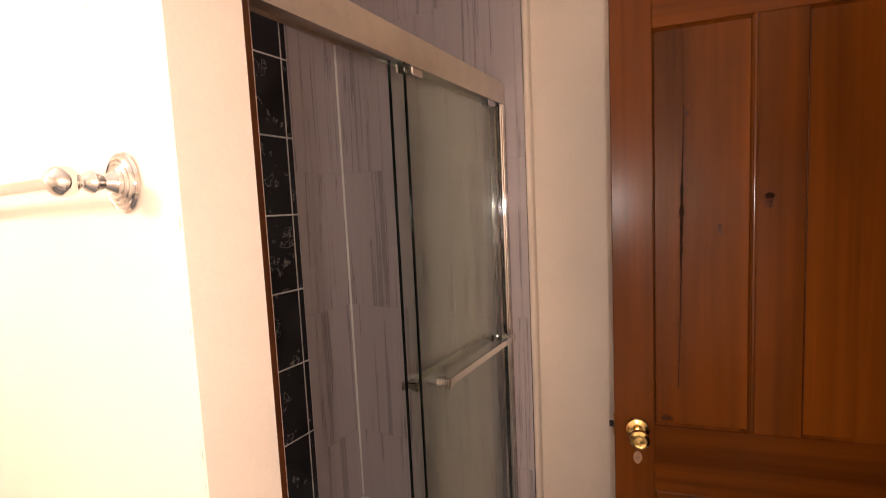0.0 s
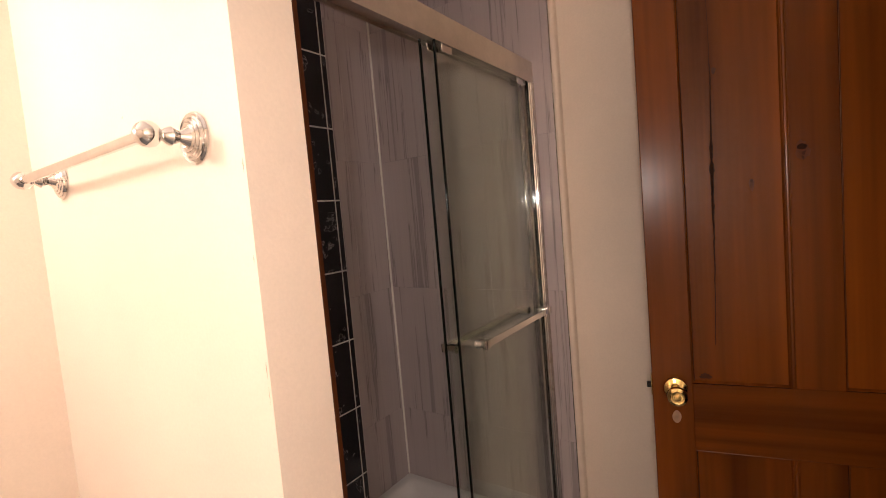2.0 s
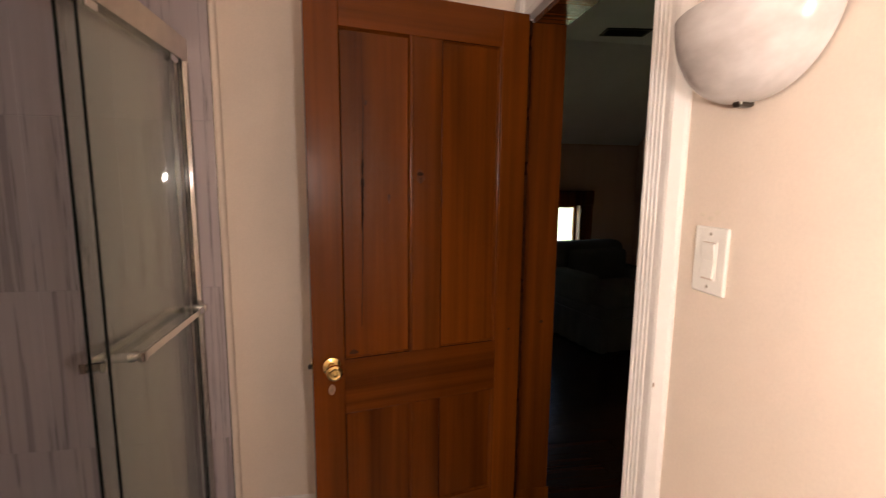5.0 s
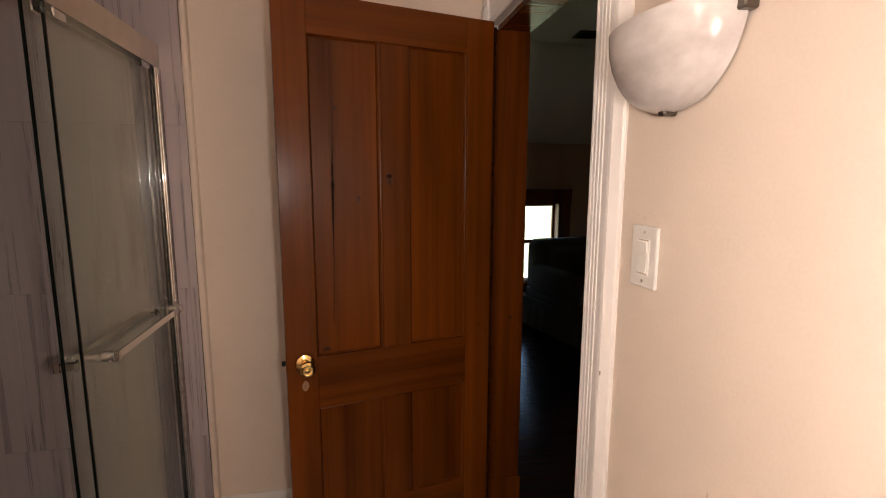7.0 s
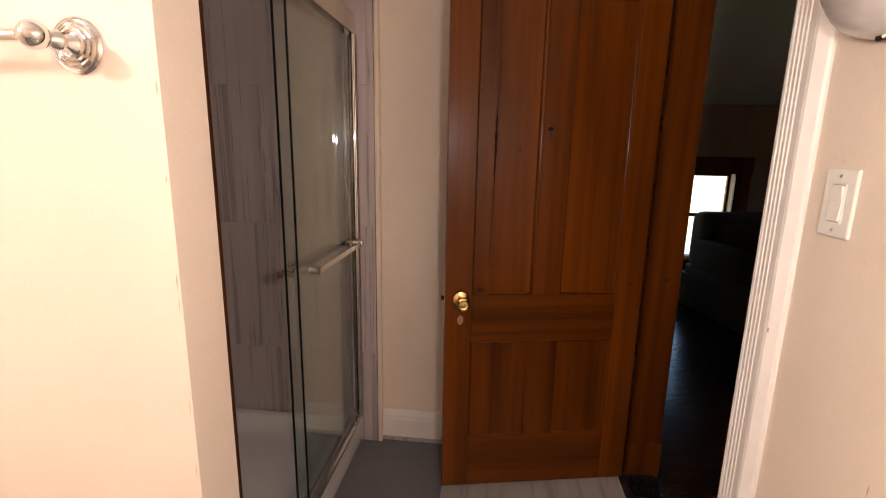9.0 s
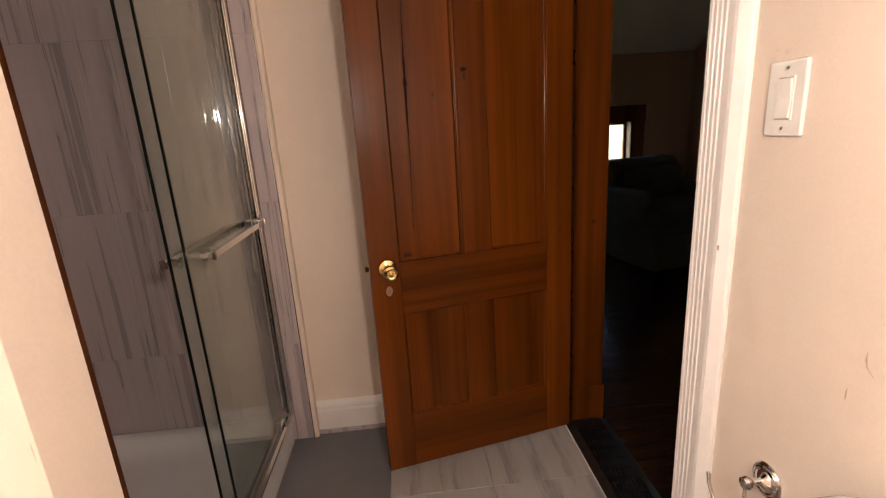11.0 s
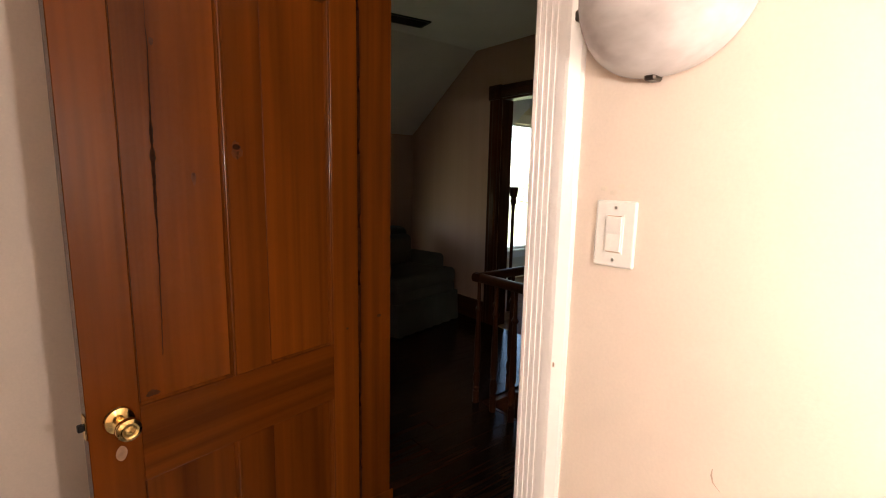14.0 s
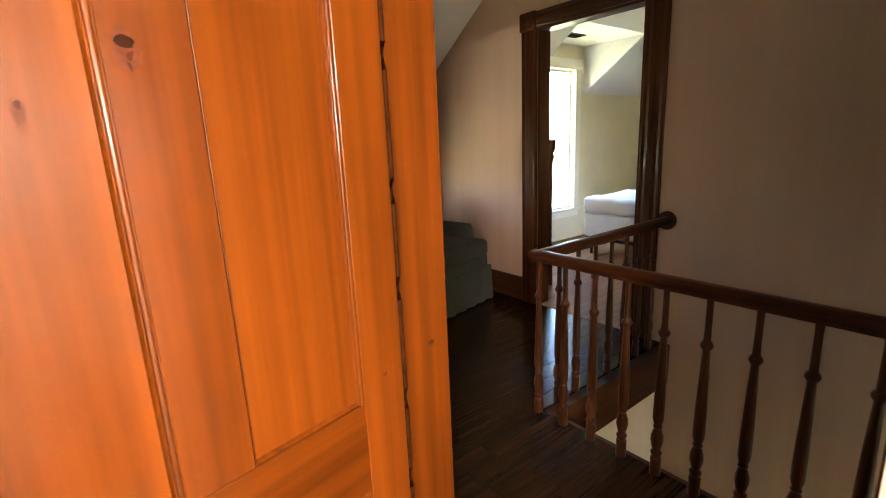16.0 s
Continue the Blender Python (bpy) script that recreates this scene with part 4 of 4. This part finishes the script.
def toilet():
    t = thing("toilet", pose(0, 0, 0), "white porcelain toilet with its tank against the wall", "toilet")
    cy = 0.015

    def slab(x0, x1, y0, y1, rows, corner):
        """A slab with rounded corners; rows: (inset, height)."""
        bm_, rings = bmesh.new(), []
        for inset, z in rows:
            r, ring = max(0.008, corner - inset), []
            for cx, cz, a0 in ((x1 - inset - r, y1 - inset - r, 0), (x0 + inset + r, y1 - inset - r, 90), (x0 + inset + r, y0 + inset + r, 180), (x1 - inset - r, y0 + inset + r, 270)):
                ring += [bm_.verts.new((cx + r * math.cos(radians(a0 + 15 * k)), cz + r * math.sin(radians(a0 + 15 * k)), z)) for k in range(7)]
            rings.append(ring)
        for p, q in zip(rings, rings[1:]):
            for k in range(len(p)):
                bm_.faces.new((p[k], p[(k + 1) % len(p)], q[(k + 1) % len(p)], q[k]))
        bm_.faces.new(rings[0])
        bm_.faces.new(rings[-1])
        bmesh.ops.recalc_face_normals(bm_, faces=bm_.faces[:])
        return bm_

    part("tank", slab(0.322, 0.487, cy - 0.225, cy + 0.225, ((0.03, 0.36), (0.008, 0.38), (0.0, 0.42), (0.0, 0.700)), 0.045), M_PORCELAIN, t, "", True)
    part("tank_lid", slab(0.300, 0.496, cy - 0.236, cy + 0.236, ((0.006, 0.701), (0.0, 0.708), (0.0, 0.728), (0.004, 0.738), (0.012, 0.744), (0.030, 0.748), (0.070, 0.750)), 0.070), M_PORCELAIN, t, "", True)
    bm = lathe(bmesh.new(), [(0.10, 0), (0.11, 0.02), (0.085, 0.16), (0.12, 0.26), (0.185, 0.36), (0.19, 0.385), (0.15, 0.388)], Matrix.Translation((0.11, cy, 0)) @ Matrix.Diagonal((1.12, 0.95, 1, 1)), 28)
    box(bm, 0.15, 0.46, cy - 0.10, cy + 0.10, 0.0, 0.36, 0.03, 2)
    part("bowl", bm, M_PORCELAIN, t, "", True)
    part("seat_lid", lathe(bmesh.new(), [(0.02, 0), (0.19, 0.0), (0.195, 0.012), (0.185, 0.03), (0.02, 0.034)], Matrix.Translation((0.11, cy, 0.389)) @ Matrix.Diagonal((1.12, 0.95, 1, 1)), 28), M_PLASTIC, t, "", True)
    return t


toilet()


# added fixture, never in view, that holds the stand-in for the carried light
def carried_light_stand_in():
    v = thing("carried_light_stand_in", pose(CARRIED_LIGHT[0], CARRIED_LIGHT[1], CEIL), "added chrome pendant standing in for a carried light", "pendant lamp")
    drop = CEIL - CARRIED_LIGHT[2]
    part("canopy", lathe(bmesh.new(), [(0.06, -0.001), (0.06, -0.012), (0.02, -0.03)], Matrix(), 20), M_CHROME, v, "", True)
    part("rod", tube(bmesh.new(), [(0, 0, -0.03), (0, 0, -drop + 0.08)], 0.005, 10), M_CHROME, v, "", True)
    part("socket", tube(bmesh.new(), [(0, 0, -drop + 0.08), (0, 0, -drop + 0.045)], 0.014, 12), M_CHROME, v, "", True)
    return v


carried_light_stand_in()


def vanity_light():
    """A wall bar with three bulbs on short arms."""
    v = thing("vanity_light", pose(XL, VANITY[1], VANITY[2]), "chrome wall bar lamp with three bare bulbs", "wall lamp")
    reach = VANITY[0] - XL
    part("backplate", box(bmesh.new(), 0.001, 0.022, -0.26, 0.26, 0.04, 0.12, 0.006, 2), M_CHROME, v, "", True)
    for dy in (-0.18, 0.0, 0.18):
        arm = part("arm", tube(bmesh.new(), [(0.022, dy, 0.08), (reach * 0.6, dy, 0.10), (reach, dy, 0.09)], 0.007, 10), M_CHROME, v, "", True)
        part("socket", tube(bmesh.new(), [(reach, dy, 0.10), (reach, dy, 0.052)], 0.017, 12), M_CHROME, arm, "", True)
    return v


vanity_light()


def scuff(name, points, width, label):
    """A thin dark scuff on the door wall."""
    bm = bmesh.new()
    rows = []
    for y, z, w in points:
        rows.append((bm.verts.new((XR - 0.0008, y - w * width, z)), bm.verts.new((XR - 0.0008, y + w * width, z))))
    for p, q in zip(rows, rows[1:]):
        bm.faces.new((p[0], p[1], q[1], q[0]))
    ob = part(name, bm, M_SCUFF_AND_GAP_SHADE, wall_door, label)
    return ob


scuff("scuff_mark", [(0.298, 0.934, 0.3), (0.2985, 0.922, 1), (0.295, 0.910, 0.9), (0.283, 0.900, 0.4)], 0.0016, "short brown scuff on the paint")
scuff("scuff_mark", [(0.318, 0.863, 0.4), (0.319, 0.856, 1), (0.319, 0.848, 0.9), (0.319, 0.841, 0.4)], 0.0013, "short brown scuff on the paint")
part("dent", box(bmesh.new(), XR - 0.0250, XR - 0.0235, 0.607, 0.6115, 1.010, 1.020, 0.0005), M_SCUFF_AND_GAP_SHADE, wall_door, "small chip in the casing paint")
rng = random.Random(9)
for z in (0.72, 0.80, 0.93, 1.12, 1.16, 1.33, 1.47):
    bm = bmesh.new()
    h, w = rng.uniform(0.006, 0.02), rng.uniform(0.0008, 0.002)
    vs = [bm.verts.new((-0.6455 + rng.uniform(-w, w), 0.2744, z - h)), bm.verts.new((-0.6455 + w, 0.2744, z)), bm.verts.new((-0.6455 + w * 0.3, 0.2744, z + h)), bm.verts.new((-0.6455 - w, 0.2744, z + h * 0.2))]
    bm.faces.new(vs)
    part("chip", bm, M_SCUFF_AND_GAP_SHADE, partition, "chipped paint at the corner")


for x, z, r in ((-0.86, 1.80, 0.0022), (-0.70, 1.84, 0.0016), (-1.02, 1.61, 0.0012), (-0.82, 1.78, 0.0015)):
    part("nail_hole", lathe(bmesh.new(), [(r, 0), (r * 0.6, 0.0006)], axes((x, 0.2746, z), (1, 0, 0), (0, 0, 1.8), (0, -1, 0)), 10), M_SCUFF_AND_GAP_SHADE, partition)
part("plinth_block", box(bmesh.new(), XR - 0.046, XR + T + 0.018, DY1 - 0.030, DY1 - 0.0262, 0.0, 0.17, 0.001), M_PINE_V, jamb)
for y, z in ((0.535, 1.385), (0.515, 1.378), (0.50, 1.39)):
    bm = bmesh.new()
    rim = [bm.verts.new((XR - 0.0006, y + 0.008 * math.cos(math.tau * k / 10), z + 0.005 * math.sin(math.tau * k / 10) * (1 + 0.3 * math.sin(3 * k)))) for k in range(10)]
    bm.faces.new(rim)
    part("smudge", bm, M_FAINT, wall_door, "faint finger smudge above the switch")

# ---- hall things ----
def baluster_mesh():
    prof = [(0.021, 0.0), (0.021, 0.075), (0.016, 0.080), (0.020, 0.090), (0.022, 0.100), (0.015, 0.112), (0.018, 0.122), (0.024, 0.150), (0.023, 0.175), (0.014, 0.205), (0.018, 0.213), (0.014, 0.221), (0.021, 0.250), (0.020, 0.34), (0.0165, 0.46), (0.0125, 0.588), (0.019, 0.597), (0.022, 0.606), (0.019, 0.615), (0.0125, 0.624), (0.0115, 0.66), (0.011, 0.74), (0.012, 0.780)]
    return mesh_of("baluster", lathe(bmesh.new(), prof, Matrix(), 12), M_DARK_V, True)


def railing():
    r = thing("stair_railing", pose(0, 0, 0), "dark stained stair railing with turned balusters", "railing")
    zr = 0.780
    prof = [(-0.024, 0.0), (-0.034, 0.012), (-0.036, 0.028), (-0.028, 0.042), (-0.012, 0.050), (0.012, 0.050), (0.028, 0.042), (0.036, 0.028), (0.034, 0.012), (0.024, 0.0)]
    cx, cy = 1.620, 2.040
    part("handrail", sweep(bmesh.new(), prof, axes((cx, HYB + 0.001, zr), (-1, 0, 0), (0, 0, 1), (0, 1, 0)), cy - HYB + 0.034), M_DARK_Y, r, "rounded dark handrail", True)
    part("handrail", sweep(bmesh.new(), prof, axes((cx - 0.035, cy, zr + 0.0012), (0, 1, 0), (0, 0, 1), (1, 0, 0)), HX1 - cx + 0.02), M_DARK_X, r, "rounded dark handrail", True)
    part("wall_rosette", lathe(bmesh.new(), [(0.058, 0), (0.058, 0.012), (0.050, 0.016)], axes((HX1, cy, zr + 0.026), (0, 1, 0), (0, 0, 1), (-1, 0, 0)), 20), M_DARK_V, r, "round wall rosette at the rail end", True)
    me = baluster_mesh()
    spots = [(cx, cy - 0.150 * k) for k in range(22)] + [(cx + 0.150 * k, cy) for k in range(1, 8)]
    for x, y in spots:
        b = new("baluster", me)
        b.parent = r
        b.location = (x, y, 0.001)
    return r


railing()


def armchair():
    a = thing("armchair", pose(2.25, 3.36, 0, 0, 0, 12), "olive grey slipcovered armchair with a pleated skirt", "armchair")
    w, dep = 0.85, 0.86
    x0, x1 = -w / 2, w / 2
    # skirt with soft folds that flare at the hem
    bm = bmesh.new()
    n = 96
    rings = []
    for z, out in ((0.015, 0.030), (0.14, 0.014), (0.30, 0.0)):
        ring = []
        for k in range(n):
            f = k / n * 4
            side, s = int(f), f - int(f)
            fold = out * (0.55 + 0.45 * math.sin(k * 1.7)) * (1.0 if 0.04 < s < 0.96 else 1.4)
            p = ((x0 + s * w, -fold), (x1 + fold, s * dep), (x1 - s * w, dep + fold), (x0 - fold, dep - s * dep))[side]
            ring.append(bm.verts.new((p[0], p[1], z)))
        rings.append(ring)
    for p, q in zip(rings, rings[1:]):
        for k in range(n):
            bm.faces.new((p[k], p[(k + 1) % n], q[(k + 1) % n], q[k]))
    bm.faces.new(rings[-1])
    bmesh.ops.recalc_face_normals(bm, faces=bm.faces[:])
    part("skirt", bm, M_FABRIC, a, "pleated cloth skirt", True)
    part("frame", box(bmesh.new(), x0 + 0.01, x1 - 0.01, 0.02, dep - 0.02, 0.28, 0.40, 0.03, 3), M_FABRIC, a, "", True)
    part("seat_cushion", box(bmesh.new(), x0 + 0.02, x1 - 0.02, 0.0, dep - 0.22, 0.385, 0.53, 0.045, 4), M_FABRIC, a, "", True)
    for nm, xa, xb in (("arm", x0, x0 + 0.13), ("arm", x1 - 0.13, x1)):
        bm = box(bmesh.new(), xa, xb, 0.16, dep - 0.10, 0.36, 0.65, 0.05, 4)
        part(nm, bm, M_FABRIC, a, "", True)
    bm = box(bmesh.new(), x0 + 0.02, x1 - 0.04, dep - 0.24, dep, 0.36, 0.885, 0.08, 5)
    part("backrest", bm, M_FABRIC, a, "", True)
    part("back_cushion", box(bmesh.new(), x0 + 0.11, x1 - 0.11, dep - 0.36, dep - 0.20, 0.50, 0.82, 0.06, 4), M_FABRIC, a, "", True)
    return a


armchair()


def ceiling_vent(x, y, z, sx, sy, rz, label):
    v = thing("ceiling_vent", pose(x, y, z, 0, 0, rz), label, "vent")
    fr = bmesh.new()
    for r in ((-sx, sx, -sy, -sy + 0.018, -0.010, 0), (-sx, sx, sy - 0.018, sy, -0.010, 0), (-sx, -sx + 0.018, -sy + 0.018, sy - 0.018, -0.010, 0), (sx - 0.018, sx, -sy + 0.018, sy - 0.018, -0.010, 0)):
        box(fr, *r)
    part("frame", fr, M_DARKMETAL, v)
    part("backing", boxes((-sx + 0.018, sx - 0.018, -sy + 0.018, sy - 0.018, -0.002, -0.0005)), M_DARKMETAL, v)
    k = -sy + 0.03
    while k < sy - 0.02:
        bm = bmesh.new()
        sweep(bm, [(0, -0.002), (0.010, -0.009), (0.012, -0.008), (0.002, -0.001)], axes((-sx + 0.018, k, 0), (0, 1, 0), (0, 0, 1), (1, 0, 0)), 2 * sx - 0.036)
        part("slat", bm, M_DARKMETAL, v)
        k += 0.018
    return v


ceiling_vent(1.84, 3.17, HALLC, 0.17, 0.085, -8, "dark metal ceiling vent in the hall")
ceiling_vent(4.62, 4.10, DCZ, 0.13, 0.075, 0, "dark metal vent in the dormer ceiling")

# ---- bedroom things ----


def bed():
    b = thing("bed", pose(4.53, 1.91, 0), "bed with white sheets on a dark metal frame", "bed")
    L, W = 1.93, 0.95
    for x in (0.05, W - 0.05):
        for y in (0.08, L - 0.08):
            part("leg", tube(bmesh.new(), [(x, y, 0), (x, y, 0.19)], 0.018, 10), M_DARKMETAL, b)
    part("bed_frame", boxes((0.015, 0.05, 0.02, L - 0.02, 0.17, 0.205), (W - 0.05, W - 0.015, 0.02, L - 0.02, 0.17, 0.205), (0.05, W - 0.05, 0.02, 0.055, 0.17, 0.205), (0.05, W - 0.05, L - 0.055, L - 0.02, 0.17, 0.205)), M_DARKMETAL, b)
    part("box_spring", box(bmesh.new(), 0.0, W, 0, L, 0.206, 0.47, 0.025, 3), M_LINEN, b, "white covered box spring", True)
    bm = box(bmesh.new(), -0.012, W + 0.012, -0.01, L + 0.01, 0.472, 0.655, 0.045, 4)
    bmesh.ops.subdivide_edges(bm, edges=[e for e in bm.edges if e.calc_length() > 0.3], cuts=24, use_grid_fill=True)
    for v in bm.verts:
        k = noise.noise(Vector((v.co.x * 6, v.co.y * 11, v.co.z * 3))) + 0.6 * noise.noise(Vector((v.co.x * 9, v.co.y * 23, v.co.z * 5 + 3)))
        v.co.x += 0.024 * k
        v.co.z += 0.016 * noise.noise(Vector((v.co.x * 5, v.co.y * 5, 7))) + (0.02 * noise.noise(Vector((3, v.co.y * 8, 1))) if v.co.z < 0.52 else 0)
    part("mattress", bm, M_LINEN, b, "mattress in a rumpled white sheet", True)
    return b


bed()


def bed_post():
    p = thing("bed_post", pose(3.30, 3.335, 0), "slim dark turned bed post with a carved top", "bed post")
    prof = [(0.026, 0.0), (0.026, 0.30), (0.019, 0.32), (0.024, 0.36), (0.017, 0.40), (0.017, 1.08), (0.022, 1.10), (0.017, 1.115), (0.030, 1.15), (0.034, 1.175), (0.024, 1.20), (0.038, 1.225), (0.042, 1.255), (0.046, 1.290), (0.044, 1.315)]
    part("post", lathe(bmesh.new(), prof, Matrix(), 20), M_DARK_V, p, "", True)
    return p


bed_post()

# ---- pieces of walls and floors ----
TW, TH_ = 0.286, 0.574


def tile_mesh(w, h, d, m, name="tile"):
    return mesh_of(name, box(bmesh.new(), -w / 2, w / 2, 0, d, -h / 2, h / 2, 0.0012), m)


def tile_wall(parent, origin, along, normal, length, zs, first, m, width, joint=0.0011):
    """Tiles on one plane: origin at its foot, along its run; widths and heights are cut at the ends."""
    cache = {}
    ax, an = Vector(along), Vector(normal)
    edges = [0.0]
    s = first
    while s < length - 0.01:
        edges.append(s)
        s += width
    edges.append(length)
    for a, b in zip(edges, edges[1:]):
        for z0, z1 in zip(zs, zs[1:]):
            key = (round(b - a, 3), round(z1 - z0, 3))
            if key not in cache:
                cache[key] = tile_mesh(b - a - joint, z1 - z0 - joint, 0.008, m)
            ob = new("tile", cache[key])
            ob.parent = parent
            c = Vector(origin) + ax * (a + b) / 2 + Vector((0, 0, (z0 + z1) / 2))
            ob.matrix_local = axes(c, ax, -an, (0, 0, 1))


courses = [0.002, 0.455, 1.050, 1.645, 2.240, CEIL]
backing_end = setting("wall_shower_end", boxes((XS + 0.002, -0.6445, YT + 0.0016, YT + 0.0135, 0.0, CEIL - 0.001)), M_GROUT, "shower end wall of grey veined tiles", "wall")
tile_wall(backing_end, (XS + 0.008, YT + 0.0, 0), (1, 0, 0), (0, -1, 0), -0.6445 - XS - 0.008, courses, 0.27, M_TILE, TW)
backing_back = setting("wall_shower_back", boxes((XL, XS + 0.0104, 0.452, YT + 0.008, 0.0, CEIL - 0.001)), M_GROUT, "shower back wall of grey tiles with a black accent", "wall")
tile_wall(backing_back, (XS + 0.012, 1.272, 0), (0, 1, 0), (1, 0, 0), YT - 1.272, courses, 0.07, M_TILE, TW)
part("grout_bed", boxes((XS + 0.0104, XS + 0.0117, 0.453, 1.272, 0.0, CEIL - 0.001)), M_LIGHTGROUT, backing_back, "white grout between the black tiles")
tile_wall(backing_back, (XS + 0.012, 0.452, 0), (0, 1, 0), (1, 0, 0), 0.82, [0.118, 0.267, 0.569, 0.871, 1.173, 1.475, 1.777, 2.079, 2.381, CEIL], 0.19, M_BLACK, 0.60, 0.0045)

# real caulk, but its porcelain white also paints the glint running down it
part("caulk_bead", tube(bmesh.new(), [(XS + 0.0135, YT - 0.0015, 0.118), (XS + 0.0135, YT - 0.0015, CEIL - 0.002)], 0.0055, 8), M_PORCELAIN, backing_end, "white caulk in the shower corner, whitened for its glint", True)
cache = {}
for xa, xb in ((-1.583, -1.098), (-1.096, -0.728), (-0.726, -0.302), (-0.30, 0.078), (0.08, 0.455)):
    y = -1.90
    while y < YE - 0.02:
        ye = min(y + 0.61, YE - 0.002 if xa > -0.8 else 0.273)
        if ye - y < 0.02:
            break
        k = (round(xb - xa, 3), round(ye - y, 3), xa < -0.5)
        if k not in cache:
            bm = box(bmesh.new(), -(xb - xa) / 2 + 0.001, (xb - xa) / 2 - 0.001, -(ye - y) / 2 + 0.001, (ye - y) / 2 - 0.001, -0.006, 0.0, 0.001)
            cache[k] = mesh_of("tile", bm, M_GREYTILE if xa < -0.5 else M_MARBLE)
        ob = new("tile", cache[k])
        ob.parent = bath_floor
        ob.location = ((xa + xb) / 2, (y + ye) / 2, 0)
        y += 0.61

hall_floor = bpy.data.objects["floor_hall"]
rng = random.Random(3)
cache = {}
BW = 0.098
y = HYB
while y < KY - 0.02:
    limit = WX0 - 0.021 if y < WY1 else HX1 - 0.002
    x = 0.642 - rng.uniform(0.0, 0.6)
    while x < limit - 0.02:
        ln = rng.choice((0.6, 0.8, 1.0, 1.2))
        xa, xb = max(x, 0.642), min(x + ln, limit)
        x += ln
        if xb - xa < 0.03:
            continue
        k = round(xb - xa, 2)
        if k not in cache:
            cache[k] = mesh_of("plank", box(bmesh.new(), -(xb - xa) / 2 + 0.0008, (xb - xa) / 2 - 0.0008, -BW / 2 + 0.001, BW / 2 - 0.001, -0.011, 0.0, 0.0012), M_BOARD)
        ob = new("plank", cache[k])
        ob.parent = hall_floor
        ob.location = ((xa + xb) / 2, y + BW / 2, 0.0)
    y += BW
